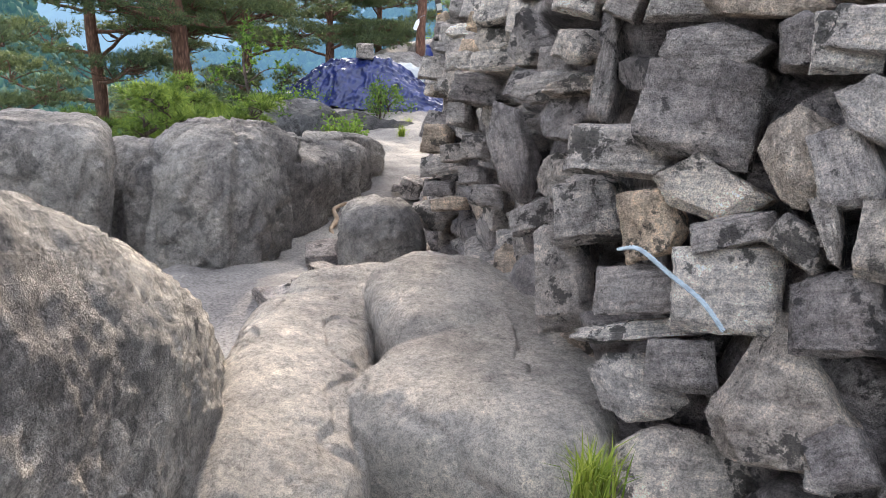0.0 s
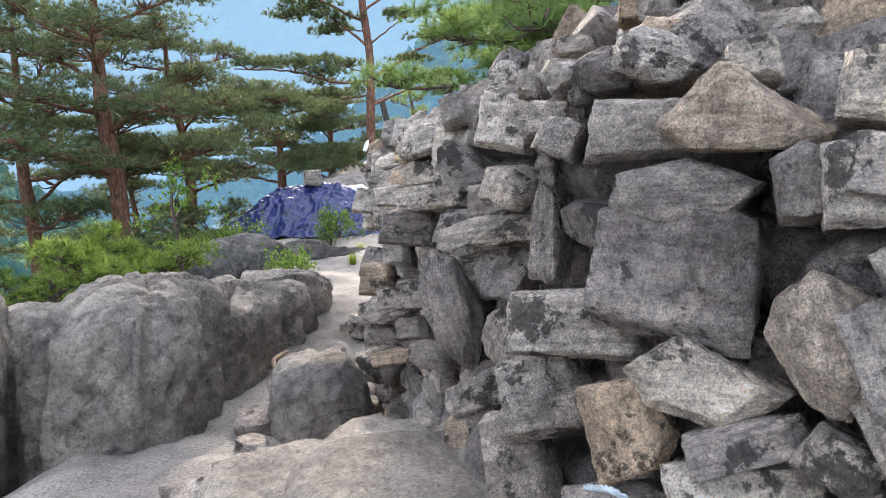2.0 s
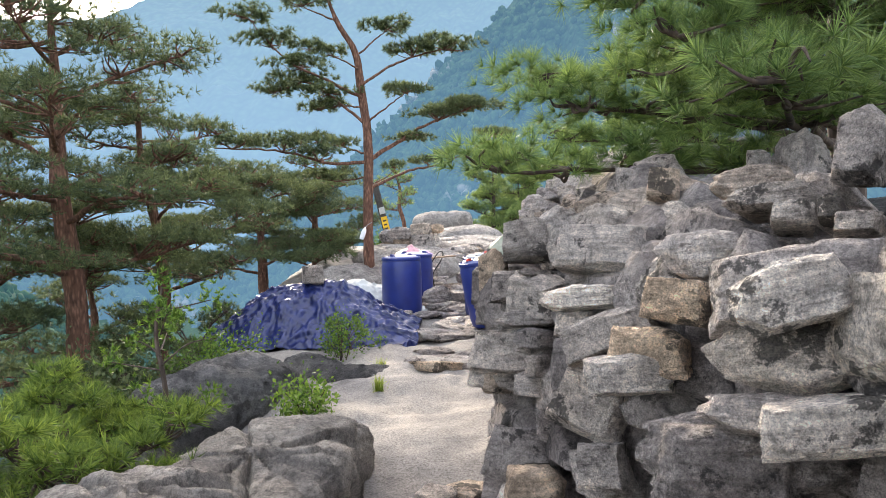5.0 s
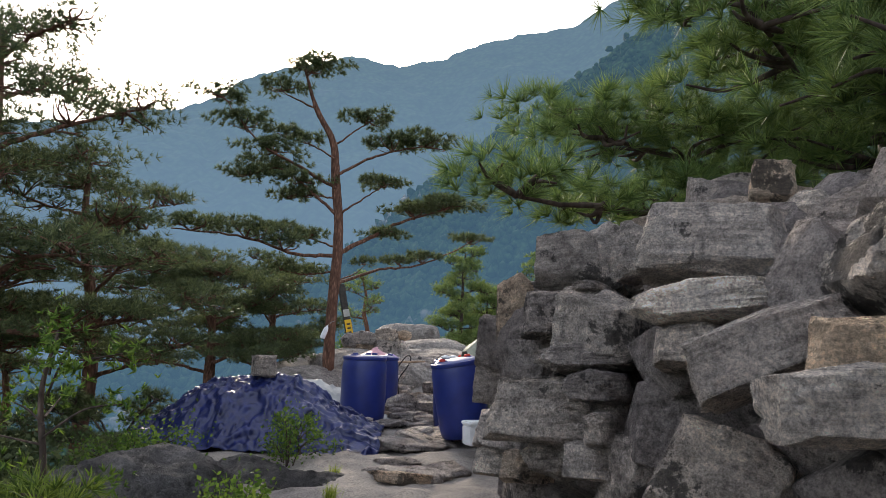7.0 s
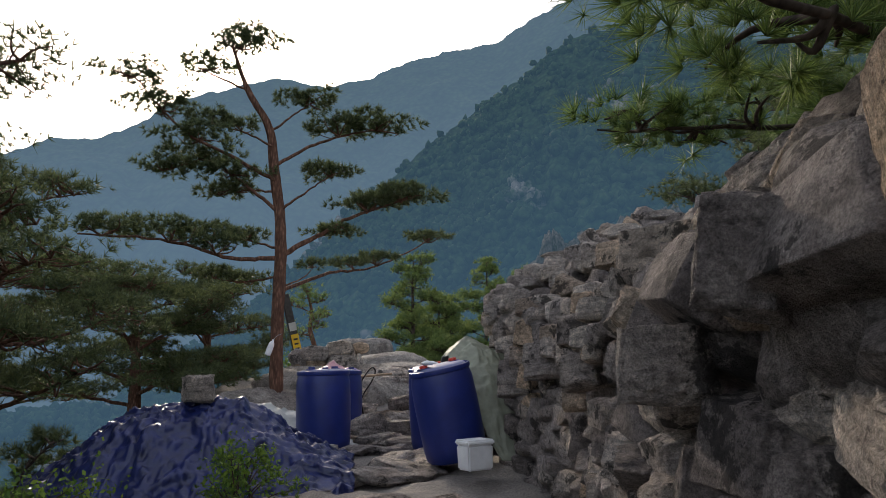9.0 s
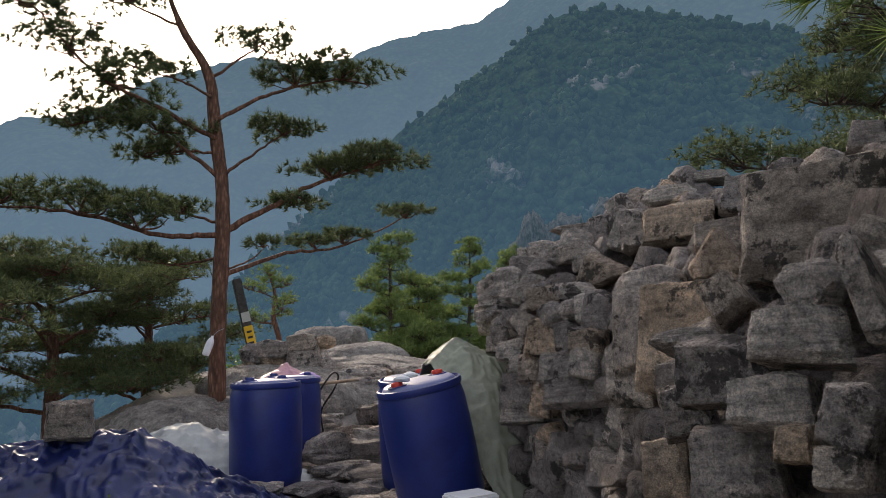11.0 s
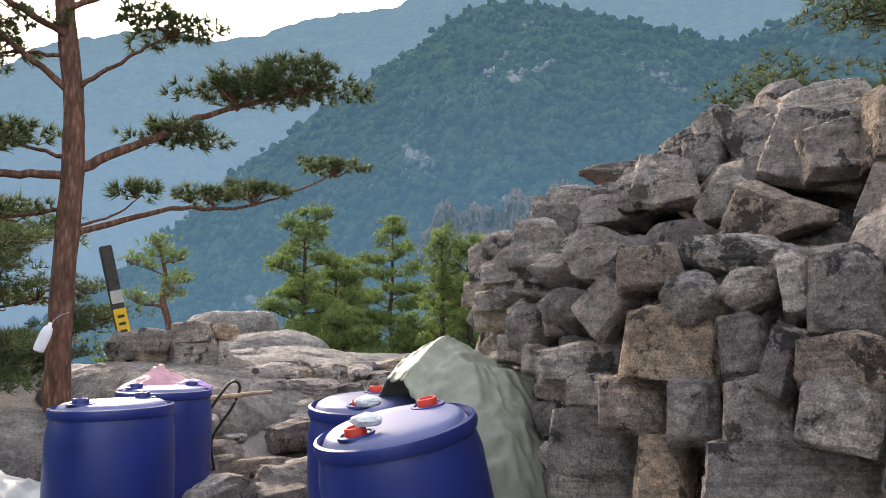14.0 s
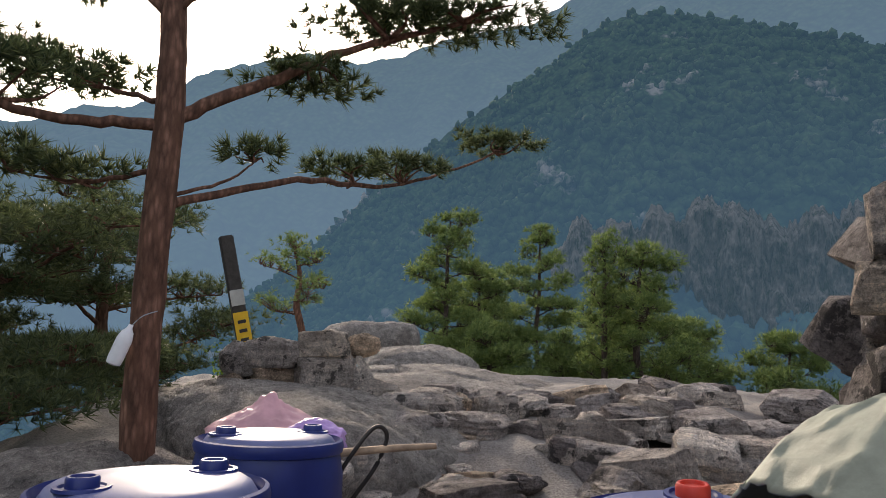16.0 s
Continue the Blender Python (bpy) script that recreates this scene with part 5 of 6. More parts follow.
layered_pine("tall red pine with layered crown above the drop", (-3.35, 10.4, -0.9), 5.2, 21, 2.2, 19, (-0.35, 0.1), 0.38, dense=85, r0=0.12)
layered_pine("crooked red pine growing beside another", (-2.9, 12.0, -0.7), 4.1, 22, 1.8, 14, (-0.35, 0.0), 0.4, dense=80, r0=0.085)
layered_pine("low spreading pine with a broad dark crown", (-2.3, 17.0, -0.5), 3.3, 23, 2.5, 17, (-0.25, 0.1), 0.4, dense=110, r0=0.1, width_of=lambda u: 1.0 - 0.5 * u)
layered_pine("dark bushy pine below the ledge behind the slender one", (-1.5, 19.0, -0.5), 3.6, 31, 1.6, 15, (0.0, 0.0), 0.3, dense=120, r0=0.09)
layered_pine("dark pine hanging over the cliff edge", (-5.2, 8.0, -2.5), 4.4, 24, 1.8, 11, (0.1, 0), 0.3)
layered_pine("dark pine lower down the cliff", (-4.6, 13.5, -2.4), 3.6, 25, 1.8, 10, (0.1, 0), 0.25)
layered_pine("pine leaning over the wall's far side", (6.2, 12.0, -0.5), 5.0, 27, 2.3, 12, (-0.3, -0.2), 0.6, NEEDLES, DARK_BARK, dense=110)
layered_pine("tall pine at the cliff edge with open crown", (-4.9, 11.0, -2.0), 5.6, 28, 2.0, 15, (-0.1, 0.1), 0.35, dense=100)
layered_pine("small twisted pine behind the marker post", (0.75, 22.0, 0.9), 2.2, 26, 1.0, 6, (-0.2, 0), 0.5, FAR_NEEDLES, r0=0.06)
for k, (x, y, z, h, w) in enumerate([(4.35, 28.0, 0.0, 4.7, 1.25), (5.6, 29.5, -0.5, 4.0, 1.4), (8.0, 31.6, 0.0, 5.2, 1.4), (7.4, 24.0, 0.3, 3.3, 1.2), (9.6, 26.0, -1.0, 3.2, 1.4), (6.2, 30.5, -0.6, 4.2, 1.3), (11.5, 25.0, -1.5, 3.4, 1.5), (5.0, 26.5, -0.4, 2.4, 1.2), (8.4, 27.5, -0.4, 3.4, 1.3), (6.9, 27.0, -0.8, 2.6, 1.3)]):
    layered_pine("bushy green pine at the ledge's far edge", (x, y, z), h, 40 + k, w, 17, (0.05, 0), 0.12, FAR_NEEDLES, DARK_BARK, (10, 0.16, 0.009), 95, 0.07, "pines at the far edge", None, 2.4)


def cypress():
    t = Pine("narrow upright conifer with yellow-green foliage", (6.62, 24.0, 0.6), 60, DARK_BARK, FAR_NEEDLES, "conifer", (9, 0.13, 0.01), "conifer")
    t.trunk([(0, 0, -0.2), (0, 0, 1.5), (0.02, 0, 3.0)], 0.06, 0.015)
    for k in range(22):
        z = 0.3 + k * 0.125
        a = k * 2.4
        r = 0.42 * (1 - z / 3.6) + 0.12
        t.limb([(0, 0, z), (math.cos(a) * r * 0.5, math.sin(a) * r * 0.5, z + 0.12), (math.cos(a) * r, math.sin(a) * r, z + 0.3)], 0.012, [(0.6, 0.16, 0.2, 0, 0.05), (1, 0.14, 0.2, 0, 0.05)], 140)


cypress()


def near_branch():
    """The bough of a pine that grows behind the wall and reaches over it."""
    t = Pine("young pine behind the wall, boughs with long needles", (2.6, 6.6, 0.9), 70, DARK_BARK, NEAR_NEEDLES, needle=(48, 0.115, 0.0019))
    t.trunk([(0, 0, -0.3), (0.05, 0, 0.8), (0.0, 0.1, 1.8), (0.1, 0.1, 3.0)], 0.09, 0.03)
    for a, b, c, r in [((0, 0, 1.0), (-0.9, -0.3, 1.12), (-2.4, -0.8, 1.12), 0.03), ((0, 0, 1.1), (-0.9, -0.9, 1.3), (-1.6, -1.9, 1.35), 0.03), ((0, 0, 1.3), (-0.9, -0.1, 1.45), (-1.9, -0.4, 1.5), 0.03), ((0, 0, 1.6), (-0.7, -0.9, 1.85), (-1.3, -1.7, 1.85), 0.03), ((0, 0, 1.7), (-0.5, -1.1, 2.0), (-0.9, -2.1, 2.1), 0.03), ((0, 0, 1.6), (-1.0, -0.6, 1.9), (-1.9, -1.1, 1.95), 0.03), ((0, 0, 1.9), (-0.5, -0.6, 2.3), (-1.1, -1.4, 2.5), 0.025), ((0, 0, 1.2), (-0.8, -0.6, 1.5), (-1.7, -1.3, 1.65), 0.03), ((0, 0, 1.4), (-0.9, 0.1, 1.75), (-2.0, 0.1, 1.7), 0.03),
                       ((0, 0, 1.6), (-0.7, -0.5, 2.0), (-1.4, -1.1, 2.2), 0.025), ((0, 0, 1.2), (-0.6, 0.6, 1.4), (-1.5, 1.0, 1.45), 0.025), ((0, 0, 1.5), (-0.2, -1.0, 1.7), (-0.3, -1.9, 1.75), 0.025)]:
        t.limb([a, b, c], r, [(0.5, 0.26, 0.16, 0.2, 0.05), (0.6, 0.26, 0.16, -0.22, 0.02), (0.8, 0.28, 0.16, 0.15, 0.04), (0.9, 0.24, 0.14, -0.18, 0.0), (1.0, 0.26, 0.16, 0, 0.03)], 110)


near_branch()


def leaf_bush(label, base, size, seed, count=900, leaf=0.03, mat=LEAVES, stems=9, category="shrub", name="shrub"):
    """A shrub: thin stems and many small leaves in uneven clumps."""
    rng = np.random.default_rng(seed)
    root = thing(name, pose(*base), label, category)
    verts, faces, total = [], [], 0
    ends = []
    for k in range(stems):
        a, h = rng.uniform(0, 6.28), rng.uniform(0.5, 1) * size[2]
        e = np.array([math.cos(a) * size[0] * rng.uniform(0.2, 1), math.sin(a) * size[1] * rng.uniform(0.2, 1), h])
        v, f = tube_arrays(smooth_line([(0, 0, -0.1), e * np.array([0.4, 0.4, 0.6]), e], 5), np.linspace(0.009, 0.003, 11), 5)
        verts.append(v)
        faces.append(f + total)
        total += len(v)
        ends.append(e)
    part("stem", mesh_from("stem", np.vstack(verts), np.vstack(faces)), DARK_BARK, root)
    ends = np.array(ends)
    c = ends[rng.integers(0, stems, count)] * rng.uniform(0.55, 1.05, (count, 1)) + rng.normal(0, 0.17, (count, 3)) * np.array(size)
    d = rng.normal(0, 1, (count, 3)) + np.array([0, 0, 0.5])
    d /= np.linalg.norm(d, axis=1)[:, None]
    s = np.cross(d, rng.normal(0, 1, (count, 3)))
    s /= np.linalg.norm(s, axis=1)[:, None]
    ln = leaf * rng.uniform(0.6, 1.3, (count, 1))
    v = np.stack([c, c + d * ln * 0.5 + s * ln * 0.28, c + d * ln, c + d * ln * 0.5 - s * ln * 0.28], 1).reshape(-1, 3)
    part("foliage", mesh_from("foliage", v, np.arange(count * 4).reshape(-1, 4), False), mat, root)
    return root


def pine_shrub(label, base, reach, seed, arms, mat=BRIGHT_NEEDLES, dense=260):
    """A young pine lying low over the rocks, with bright shoots."""
    t = Pine(label, base, seed, DARK_BARK, mat, "pine shrub", (30, 0.085, 0.003), "pine_shrub")
    t.trunk([(0, 0, -0.4), (0, 0, 0), (0.05, 0, 0.25)], 0.03, 0.012)
    for k in range(arms):
        a = k * 2.4 + seed
        ln = reach * t.rng.uniform(0.6, 1.1)
        x, y = math.cos(a) * ln, math.sin(a) * ln
        h = t.rng.uniform(-0.15, 0.55)
        t.limb([(0, 0, 0.1), (x * 0.5, y * 0.5, 0.12 + h * 0.6), (x, y, 0.1 + h)], 0.014, [(0.5, ln * 0.15, 0.08, 0.1, 0.04), (0.7, ln * 0.16, 0.08, -0.12, 0.04), (0.85, ln * 0.16, 0.08, 0.1, 0.05), (1, ln * 0.18, 0.1, 0, 0.04)], dense)


pine_shrub("young pine with bright shoots over the boulder", (-1.85, 5.9, 0.3), 0.75, 81, 12)
pine_shrub("young bright-green pine above the drop", (-2.6, 6.8, 0.0), 0.8, 82, 12)
pine_shrub("young pine with bright shoots at the cliff edge", (-3.1, 5.2, -0.4), 0.8, 88, 10)
pine_shrub("dark green young pine below the tall ones", (-2.6, 9.0, -0.1), 0.9, 89, 12, NEEDLES)
pine_shrub("dark green young pine on the slope", (-3.6, 7.8, -0.4), 1.0, 90, 12, NEEDLES)
pine_shrub("bright young pine rooted in the rock cleft", (-2.1, 5.6, 0.15), 0.6, 92, 10)
pine_shrub("dark young pine hanging over the drop", (-2.9, 8.2, -0.5), 1.0, 93, 12, NEEDLES)
pine_shrub("dark green young pine beside the tarpaulin", (-2.4, 11.0, 0.2), 0.7, 91, 9, NEEDLES)
leaf_bush("bright green shrub at the path's edge", (-0.9, 8.1, 0.05), (0.35, 0.45, 0.5), 83, 2000, 0.04, stems=12)
leaf_bush("bright green shrub before the tarpaulin", (-0.7, 9.9, 0.25), (0.3, 0.3, 0.55), 84, 900, 0.035, stems=9)
leaf_bush("yellow-green shrub by the dark rock", (-1.9, 9.2, 0.3), (0.5, 0.4, 0.45), 85, 1800, 0.035, stems=12)
leaf_bush("dark green undergrowth below the pines", (-2.9, 9.2, -0.3), (0.9, 0.8, 0.9), 86, 4500, 0.05, NEEDLES, 18)
leaf_bush("bright green shrub behind the pine trunk", (0.05, 18.8, 0.8), (0.35, 0.35, 0.8), 87, 900, 0.05, stems=9)


# ---- drums, tarpaulins and gear ----
def lathe(profile, sides=40):
    p = np.array(profile, float)
    a = np.linspace(0, 2 * math.pi, sides, endpoint=False)
    v = np.stack([p[:, 0:1] * np.cos(a), p[:, 0:1] * np.sin(a), np.repeat(p[:, 1:2], sides, 1)], 2).reshape(-1, 3)
    f = grid_faces(len(p), sides, True)[:, ::-1].tolist()
    f += [list(range(sides))[::-1], list(range((len(p) - 1) * sides, len(p) * sides))]
    return mesh_from("lathe", v, f, True, 45)


def drum(label, m, caps=BLUE_DRUM, r=0.28, h=0.8):
    """A closed plastic drum: bulged body, rolled rim, dished lid with two bung recesses and caps."""
    root = thing("plastic_drum", m, label, "drum", "blue drums")
    part("body", lathe([(r * 0.9, 0), (r * 0.95, 0.02), (r * 0.985, 0.1), (r, 0.3), (r * 1.005, 0.5), (r * 0.985, 0.68), (r * 0.95, h - 0.07), (r * 0.93, h - 0.045)]), BLUE_DRUM, root)
    part("rim", lathe([(r * 0.9, h - 0.05), (r * 0.965, h - 0.045), (r * 0.985, h - 0.025), (r * 0.965, h - 0.004), (r * 0.93, h), (r * 0.91, h - 0.015), (r * 0.9, h - 0.05)]), BLUE_DRUM, root)
    lid = part("lid", lathe([(r * 0.9, h - 0.045), (r * 0.9, h - 0.03), (r * 0.82, h + 0.004), (r * 0.76, h + 0.014), (r * 0.4, h + 0.018), (0.01, h + 0.018)]), LID_GLARE, root, "glossy lid, its blue lightened for the glare")
    for sgn in (-1, 1):
        well = part("bung_well", lathe([(0.062, 0), (0.06, 0.007), (0.05, 0.008), (0.046, 0.002), (0.01, 0.002)], 24), DARK_METAL if caps is None else BLUE_DRUM, lid)
        well.matrix_basis = pose(sgn * r * 0.6, 0, h + 0.014)
        cap = part("bung", lathe([(0.036, 0), (0.036, 0.022), (0.032, 0.027), (0.026, 0.027), (0.024, 0.02), (0.004, 0.02)], 20), caps, lid)
        cap.matrix_basis = pose(sgn * r * 0.6, 0, h + 0.016)
    return root


drum("upright blue plastic drum with a dished lid", pose(0.1, 12.52, 0.49, 0, 0, 40))
drum("blue plastic drum standing behind another on the rocks", pose(0.35, 13.5, 0.48, 0, 1, 20))
drum("leaning blue plastic drum with a red cap", pose(1.14, 11.1, 0.52, -3, -11, 25), RED_PLASTIC)
drum("blue plastic drum with a red cap against the wall", pose(1.2, 12.0, 0.5, 0, -5, 60), RED_PLASTIC)


def cloth(name, label, category, m, fn, nu, nv, mat, amp, scale, seed, thick=0.006):
    """Draped sheet: a surface given over the unit square, with folds."""
    u, v = np.meshgrid(np.linspace(0, 1, nu), np.linspace(0, 1, nv), indexing="ij")
    p = np.array([fn(a, b) for a, b in zip(u.ravel(), v.ravel())])
    n = amp * fbm(p * np.array([1, 1, 0.5]), scale, 4, 0.5, seed)
    ridge_ = amp * 0.9 * (1 - np.clip(np.abs(fbm(p * np.array([1, 1, 0.4]), scale * 1.7, 2, 0.5, seed + 5)) * 3, 0, 1))
    ridge_ += amp * 0.6 * (1 - np.clip(np.abs(fbm(p, scale * 4.1, 2, 0.5, seed + 8)) * 3, 0, 1))
    p = p + np.stack([0.4 * n, -0.6 * (n + ridge_), 0.6 * (n + ridge_)], 1)
    me = mesh_from(name, p, grid_faces(nu, nv))
    ob = part(name, me, mat)
    ob.matrix_world = m
    so = ob.modifiers.new("thickness", "SOLIDIFY")
    so.thickness = thick
    return tagged(ob, label, category)


def heap(u, v):
    """A tarpaulin thrown over a heap: a flat-topped mound with a skirt spread to the path."""
    x, y = (u - 0.5) * 2.5, (v - 0.5) * 1.9
    r = math.hypot((x + 0.1) / 0.85, y / 0.75)
    top = 0.62 / (1 + r ** 4 * 1.1) + 0.1 * math.exp(-(((x - 0.9) / 0.4) ** 2))
    return (x, y, top - 0.05 * max(0, r - 0.9) - 0.3 * max(0, -y - 0.5))


cloth("tarpaulin", "crumpled dark blue tarpaulin thrown over a heap", "tarpaulin", pose(-1.0, 11.35, 0.42, 0, 0, -8), heap, 150, 120, BLUE_TARP, 0.075, 2.6, 3)


def stone_thing(label, x, y, z, w, d, h, turn=0, shape=0, mat=None, group="", lean=0, tip=0, name="rock"):
    me = STONES[shape % len(STONES)]
    if mat:
        me = me.copy()
        me.materials.clear()
        me.materials.append(mat)
    ob = new(name, me)
    ob.matrix_world = pose(x, y, z, lean, tip, turn) @ Matrix.Diagonal((w, d, h, 1))
    return tagged(ob, label, "rock", group)


stone_thing("squarish stone weighing down the tarpaulin", -1.04, 11.15, 1.17, 0.26, 0.22, 0.24, 20, 5)


def mound(u, v):
    x, y = (u - 0.5) * 1.9, (v - 0.5) * 1.2
    r = math.hypot(x / 0.8, y / 0.6)
    return (x, y, 0.52 * math.exp(-(r ** 2) * 1.1))


cloth("tarpaulin", "pale grey tarpaulin covering a low heap", "tarpaulin", pose(-0.55, 13.0, 0.42, 0, 0, 10), mound, 60, 44, PALE_TARP, 0.05, 3.0, 8)


def drape(u, v):
    """A stiff sheet arched like a hood from behind the drums over stones and down to the wall's foot."""
    y = 0.5 - 1.15 * u
    z = float(np.interp(u, [0, 0.12, 0.25, 0.4, 0.55, 0.75, 1], [0.72, 0.98, 1.16, 1.2, 1.08, 0.75, 0.06]))
    x = -0.32 + 0.26 * u + 0.55 * v - 0.12 * math.sin(3.14 * u) * (1 - v)
    lip = 0.22 * max(0.0, 1 - v / 0.3) ** 1.5 * math.sin(3.14 * u)
    return (x, y, z - lip - 0.22 * v * v * math.sin(3.14 * min(1, u * 1.3)) - 0.05 * v)


cloth("tarpaulin", "faded green tarpaulin draped over stones at the wall", "tarpaulin", pose(1.55, 11.62, 0.4, 0, 0, 0), drape, 110, 70, GREEN_TARP, 0.034, 3.2, 12)


def box_mesh(w, d, h, bevel=0.006, taper=1.0):
    bm = bmesh.new()
    bmesh.ops.create_cube(bm, size=1)
    for v in bm.verts:
        k = taper if v.co.z > 0 else 1
        v.co = Vector((v.co.x * w * k, v.co.y * d * k, (v.co.z + 0.5) * h))
    bmesh.ops.bevel(bm, geom=list(bm.edges), offset=bevel, segments=2, affect="EDGES")
    return bm


crate = thing("foam_box", pose(1.1, 10.42, 0.5, 0, 0, 15), "white foam box beside the leaning drum", "box")
part("body", box_mesh(0.22, 0.18, 0.19, 0.012, 1.05), WHITE_PLASTIC, crate)
part("lid", box_mesh(0.25, 0.21, 0.04, 0.012), WHITE_PLASTIC, crate).matrix_basis = pose(0, 0, 0.192)


def marker_post():
    root = thing("trail_marker", pose(0.17, 17.4, 1.25, 0, -13, 12), "leaning dark wooden marker post with yellow plate", "marker post")
    part("post", box_mesh(0.12, 0.1, 1.35, 0.01), POST_PAINT, root)
    part("plate", box_mesh(0.13, 0.012, 0.34, 0.003), YELLOW, root, "yellow plate with dark marks").matrix_basis = pose(0.0, -0.06, 0.32)
    for k in range(3):
        part("mark", box_mesh(0.07, 0.004, 0.03, 0.001), DARK_METAL, root).matrix_basis = pose(0, -0.0685, 0.4 + k * 0.08)
    part("plate", box_mesh(0.12, 0.012, 0.14, 0.003), PALE_TARP, root, "pale plate").matrix_basis = pose(0.0, -0.06, 0.72)


marker_post()


# ---- cairn, loose stones and small things ----
def cairn():
    root = thing("cairn", pose(0.62, 16.7, 1.22), "low cairn of stacked granite blocks", "cairn")
    rng = random.Random(4)

    def block(x, y, z, w, d, h, turn, shape):
        ob = new("stone", STONES[shape % len(STONES)])
        ob.parent = root
        ob.matrix_basis = pose(x, y, z, rng.uniform(-5, 5), rng.uniform(-6, 6), turn) @ Matrix.Diagonal((w, d, h, 1))

    block(0.12, 0, 0.12, 0.52, 0.4, 0.42, 8, 4)
    block(0.12, 0.02, 0.4, 0.45, 0.34, 0.26, -6, 10)
    block(-0.28, 0.02, 0.1, 0.34, 0.36, 0.32, 20, 7)
    block(-0.3, 0.0, 0.34, 0.5, 0.32, 0.26, -18, 13)
    block(-0.55, 0.05, 0.28, 0.3, 0.3, 0.3, 10, 16)
    block(-0.58, 0.0, 0.05, 0.36, 0.3, 0.26, 30, 19)
    block(0.46, 0.05, 0.16, 0.24, 0.34, 0.36, -12, 22)
    block(0.44, 0.05, 0.4, 0.28, 0.28, 0.22, 15, 25)
    block(0.55, -0.08, 0.02, 0.42, 0.36, 0.26, 5, 28)
    block(-0.3, -0.2, -0.02, 0.4, 0.22, 0.13, 8, 31)
    block(-0.04, -0.22, -0.02, 0.18, 0.18, 0.14, 30, 34)


cairn()


def loose_stones():
    """Flat broken stones strewn over the ledge beyond the drums and along the trodden way."""
    rng = random.Random(9)

    def lay(x, y, size, flat):
        z = float(ground_z(x, y))
        ob = new("stone", rng.choice(STONES))
        ob.parent = ground
        h = size * flat
        ob.matrix_basis = pose(x, y, z + h * 0.34, rng.uniform(-9, 9), rng.uniform(-9, 9), rng.uniform(0, 360)) @ Matrix.Diagonal((size, size * rng.uniform(0.6, 0.95), h, 1))

    for _ in range(185):
        lay(rng.uniform(0.45, 4.2), rng.uniform(12.9, 17.3), rng.uniform(0.22, 0.6), rng.uniform(0.3, 0.6))
    for _ in range(40):
        lay(rng.uniform(-0.1, 1.1), rng.uniform(9.3, 13.2), rng.uniform(0.25, 0.55), rng.uniform(0.15, 0.3))
    for _ in range(26):
        lay(rng.uniform(-0.35, 0.1), rng.uniform(3.0, 6.4), rng.uniform(0.12, 0.3), rng.uniform(0.35, 0.7))
    for _ in range(16):
        lay(rng.uniform(-0.75, -0.2), rng.uniform(3.2, 4.4), rng.uniform(0.12, 0.3), rng.uniform(0.4, 0.7))
    for _ in range(30):
        lay(rng.uniform(3.8, 6.0), rng.uniform(14.0, 19.0), rng.uniform(0.3, 0.7), rng.uniform(0.3, 0.5))


loose_stones()


def crumple(name, label, category, place, size, mat, seed, knot=0.0):
    """A filled or crumpled plastic bag."""
    v, f = BALL5
    p = v.copy()
    p *= 1 + 0.12 * fbm(p, 1.8, 3, 0.5, seed)[:, None] + 0.07 * (1 - np.clip(np.abs(fbm(p, 4.5, 2, 0.5, seed + 3)) * 3, 0, 1))[:, None]
    p[:, 2] = np.maximum(p[:, 2], -0.75)
    top = np.clip((p[:, 2] - 0.55) * 2.2, 0, 1)[:, None]
    p[:, :2] *= 1 - knot * top
    ob = part(name, mesh_from(name, p * np.array(size), f), mat)
    ob.matrix_world = pose(*place)
    return tagged(ob, label, category)


crumple("plastic_bag", "full pink plastic bag behind the drums", "bag", (0.34, 14.1, 1.12), (0.27, 0.22, 0.25), PINK_PLASTIC, 5, 0.4)
crumple("plastic_bag", "crumpled purple plastic bag on the rubble", "bag", (0.55, 13.85, 1.22), (0.13, 0.1, 0.09), PURPLE_PLASTIC, 9)
crumple("plastic_bag", "crumpled clear plastic bag on a drum lid", "bag", (0.86, 10.98, 1.335), (0.05, 0.035, 0.024), WHITE_PLASTIC, 12, 0.5)
crumple("plastic_bag", "crumpled white plastic bag between the drum lids", "bag", (1.06, 11.62, 1.33), (0.055, 0.04, 0.026), WHITE_PLASTIC, 15, 0.5)
tagged(part("metal_frame", tube([(0.6, 13.7, 0.75), (0.58, 13.65, 1.0), (0.64, 13.6, 1.14), (0.76, 13.6, 1.3), (0.82, 13.62, 1.27), (0.78, 13.63, 1.15), (0.66, 13.66, 0.95), (0.68, 13.7, 0.75)], [0.009, 0.009], 7, 8), DARK_METAL), "bent rusty metal frame lying on the stones", "scrap metal")
tagged(part("stick", tube([(0.55, 13.6, 1.2), (0.85, 13.62, 1.22), (1.02, 13.6, 1.23)], [0.018, 0.012], 7, 6), WOOD), "short brown stick across the stones", "stick")
tagged(part("stick", tube([(2.17, 11.15, 2.2), (2.24, 11.1, 2.1), (2.36, 11.05, 1.97)], [0.016, 0.014], 6, 5), WOOD), "pale wooden stick stuck among stones", "stick", "pale sticks")
tagged(part("stick", tube([(2.36, 11.15, 2.2), (2.36, 11.1, 2.1), (2.37, 11.05, 1.97)], [0.014, 0.012], 6, 5), WOOD), "pale wooden stick stuck among stones", "stick", "pale sticks")
tagged(part("root", tube([(-0.62, 5.55, 0.22), (-0.7, 5.45, 0.19), (-0.66, 5.3, 0.15), (-0.68, 5.15, 0.12), (-0.64, 5.05, 0.08)], [0.012, 0.02, 0.012], 7, 6), WOOD), "bare pale root crossing the gritty path", "root")
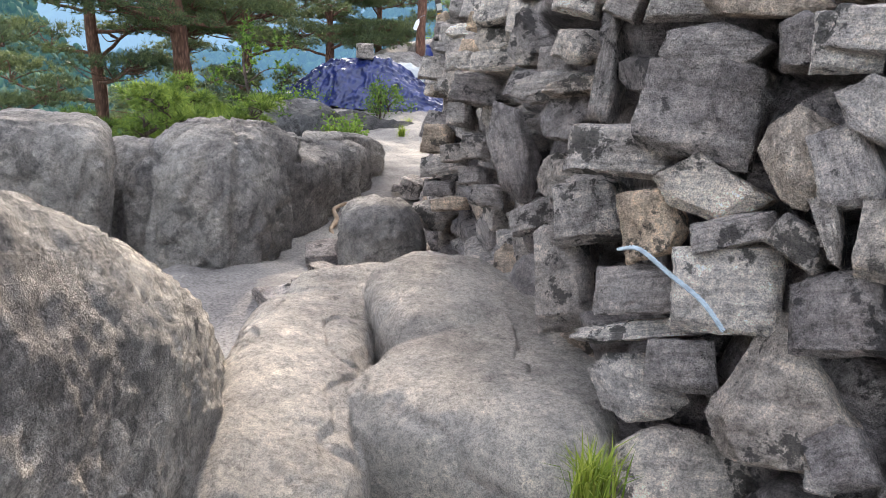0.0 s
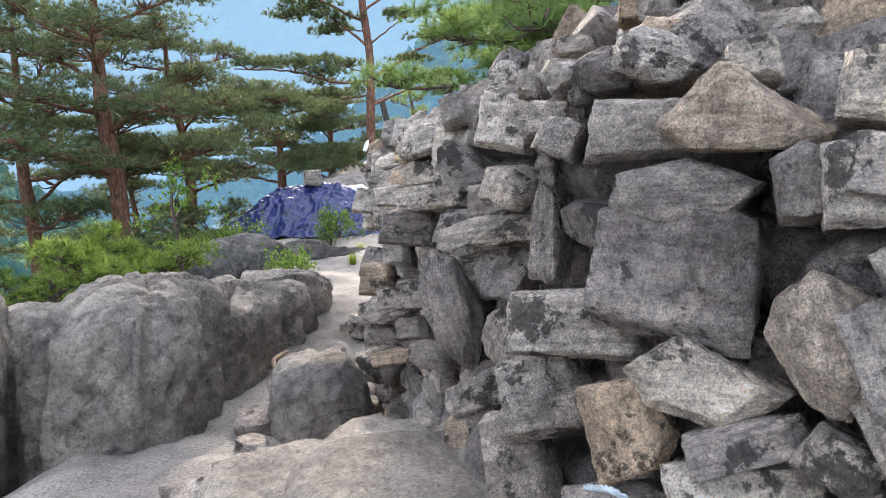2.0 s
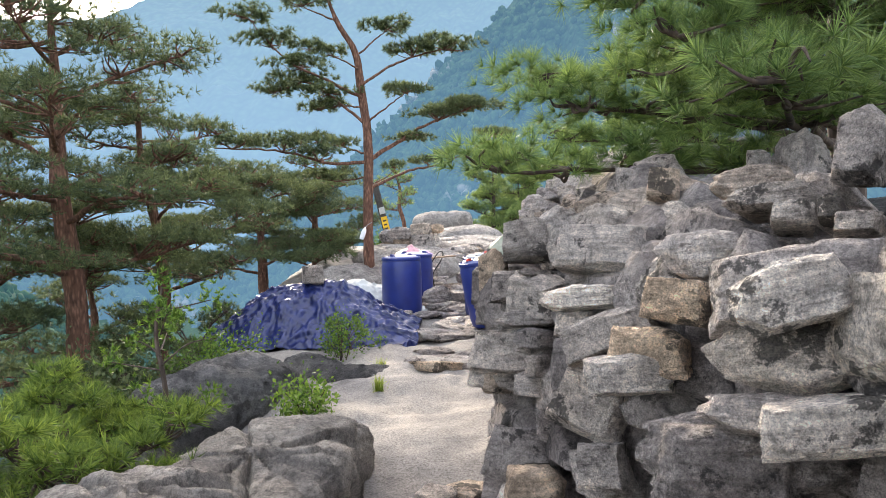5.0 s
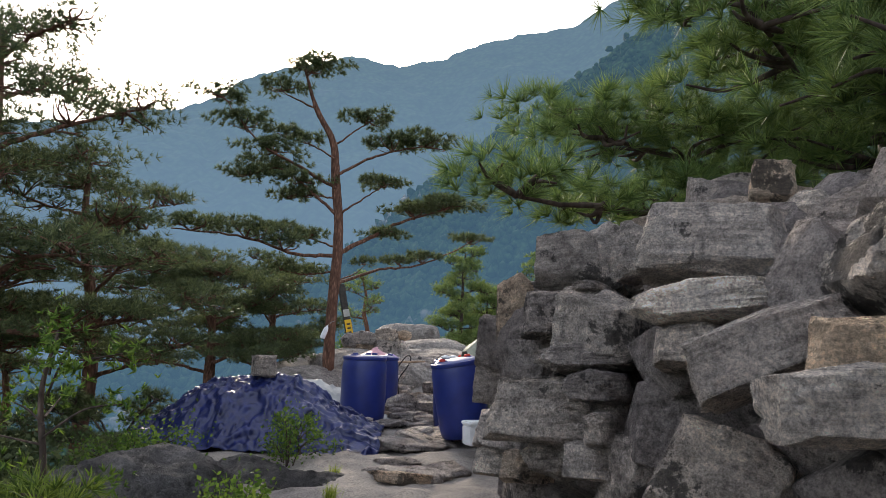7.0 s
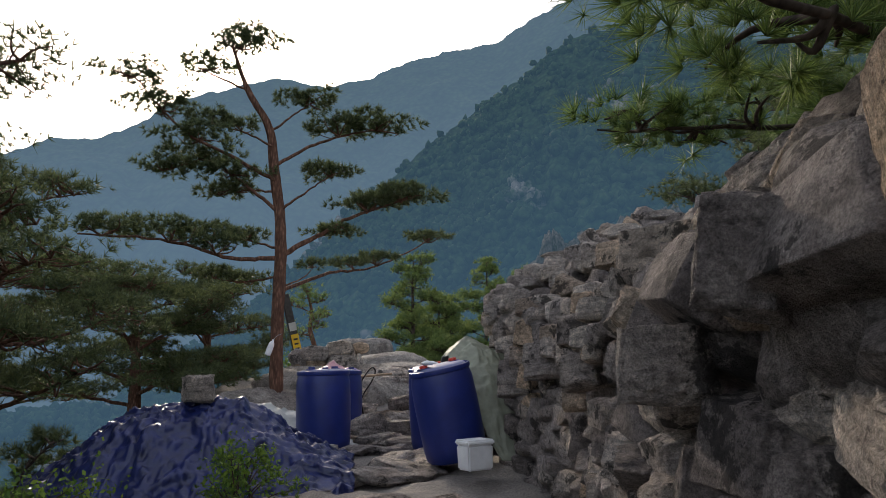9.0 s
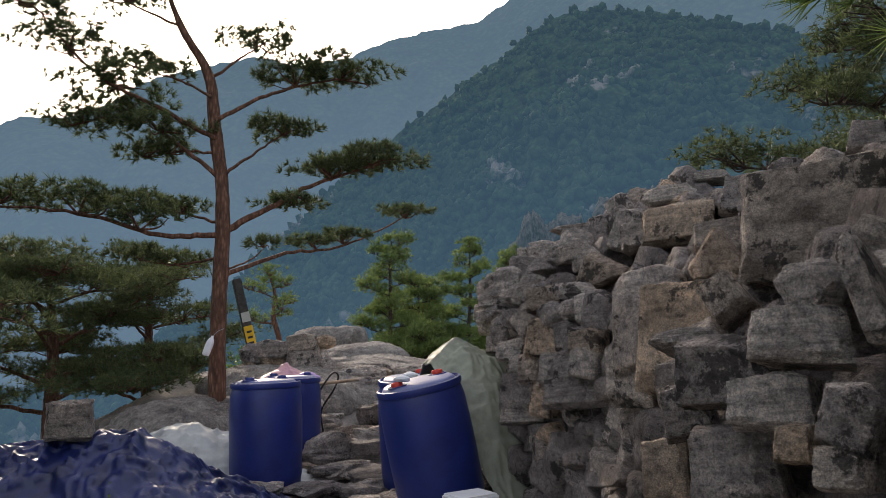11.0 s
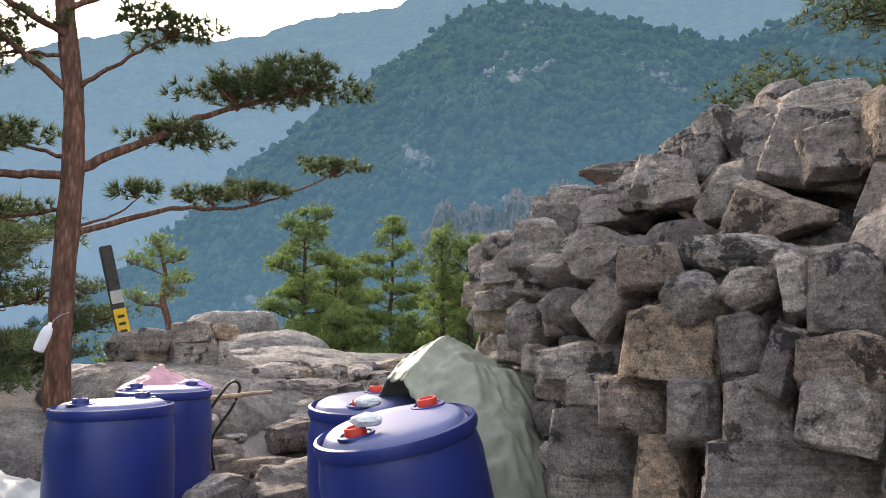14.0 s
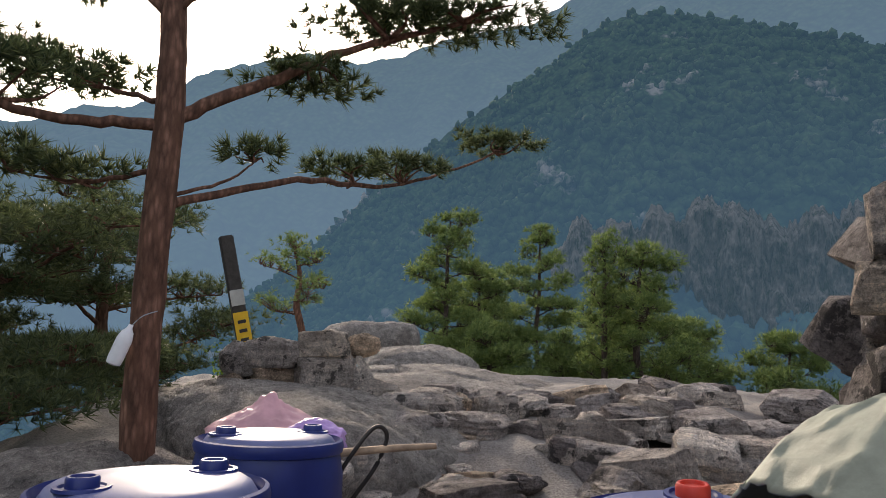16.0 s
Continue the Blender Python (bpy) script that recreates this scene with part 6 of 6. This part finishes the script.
bottle = thing("plastic_bottle", pose(-0.44, 14.66, 1.5, 0, 20, 0), "white plastic bottle hung on the pine trunk", "bottle")
part("body", lathe([(0.015, 0), (0.036, 0.008), (0.04, 0.04), (0.04, 0.14), (0.03, 0.18), (0.014, 0.2), (0.012, 0.22)], 20), WHITE_PLASTIC, bottle)
part("string", tube([(0, 0, 0.21), (0.03, 0.02, 0.28), (0.08, 0.06, 0.33)], [0.003, 0.003], 5, 4), ROPE, bottle)


def sapling(label, base, height, seed):
    """A thin dead-stemmed sapling with a few bright leaf clusters."""
    rng = np.random.default_rng(seed)
    root = thing("sapling", pose(*base), label, "sapling")
    part("stem", tube([(0, 0, -0.2), (0.02, 0, height * 0.4), (-0.03, 0.02, height * 0.75), (0.02, 0, height)], [0.018, 0.014, 0.007], 7, 8), DARK_BARK, root)
    ends = []
    for k in range(9):
        z = height * rng.uniform(0.35, 1)
        a = rng.uniform(0, 6.28)
        ln = rng.uniform(0.12, 0.35)
        e = np.array([math.cos(a) * ln, math.sin(a) * ln, z + rng.uniform(0, 0.12)])
        part("twig", tube([(0, 0, z - 0.05), tuple(e * np.array([0.5, 0.5, 1]) - np.array([0, 0, 0.03])), tuple(e)], [0.006, 0.003], 5, 4), DARK_BARK, root)
        ends.append(e)
    ends.append(np.array([0.02, 0, height]))
    c = np.vstack([e + rng.normal(0, 0.05, (26, 3)) for e in ends])
    ax = rng.normal(0, 1, c.shape) + np.array([0, 0, 1])
    v, f = scatter_tufts(rng, c, ax, 7, 0.045, 0.006, 1.3)
    part("foliage", mesh_from("foliage", v, f, False), LEAVES, root)


sapling("thin dark sapling with bright leaf clusters", (-1.63, 6.6, 0.35), 1.1, 5)
sapling("thin bare sapling with few leaves", (-0.62, 10.2, 0.2), 0.5, 6)


def grass_tuft(label, base, seed, height=0.2, blades=120):
    rng = np.random.default_rng(seed)
    v, f = [], []
    for k in range(blades):
        a, t, ln = rng.uniform(0, 6.28), rng.uniform(0.05, 0.75), height * rng.uniform(0.6, 1.1)
        o = rng.normal(0, 0.02, 3) * np.array([1, 1, 0])
        d = np.array([math.cos(a), math.sin(a), 0])
        side = np.array([-d[1], d[0], 0]) * 0.0028
        m = o + d * ln * 0.35 * t + np.array([0, 0, ln * 0.6])
        e = o + d * ln * t + np.array([0, 0, ln * (1 - 0.35 * t)])
        i = len(v)
        v += [o - side, o + side, m + side * 0.8, m - side * 0.8, e]
        f += [[i, i + 1, i + 2, i + 3], [i + 3, i + 2, i + 4]]
    ob = part("grass_tuft", mesh_from("grass_tuft", v, f, False), GRASS)
    ob.matrix_world = pose(*base)
    return tagged(ob, label, "grass")


grass_tuft("bright yellow-green grass tuft at the wall's foot", (0.44, 1.5, 0.5), 3, 0.17, 170)
grass_tuft("yellow-green grass tuft beside the path", (-0.35, 8.6, 0.28), 4, 0.2, 120)
grass_tuft("dry grass tuft at the rock's edge", (-0.3, 9.4, 0.3), 5, 0.18, 90)
rope = thing("rope", pose(0, 0, 0), "frayed grey-blue rope lying over the stones", "rope")
for k in range(3):
    line = smooth_line([(0.47, 1.66, 1.08), (0.5, 1.6, 1.1), (0.56, 1.56, 1.06), (0.62, 1.5, 1.02), (0.66, 1.46, 0.97)], 14)
    ph = np.arange(len(line)) * 0.9 + k * 2.09
    line = line + np.stack([np.cos(ph), np.sin(ph), np.sin(ph + 1)], 1) * 0.0025
    part("strand", tube(line, [0.003, 0.003], 6, 0), ROPE, rope)
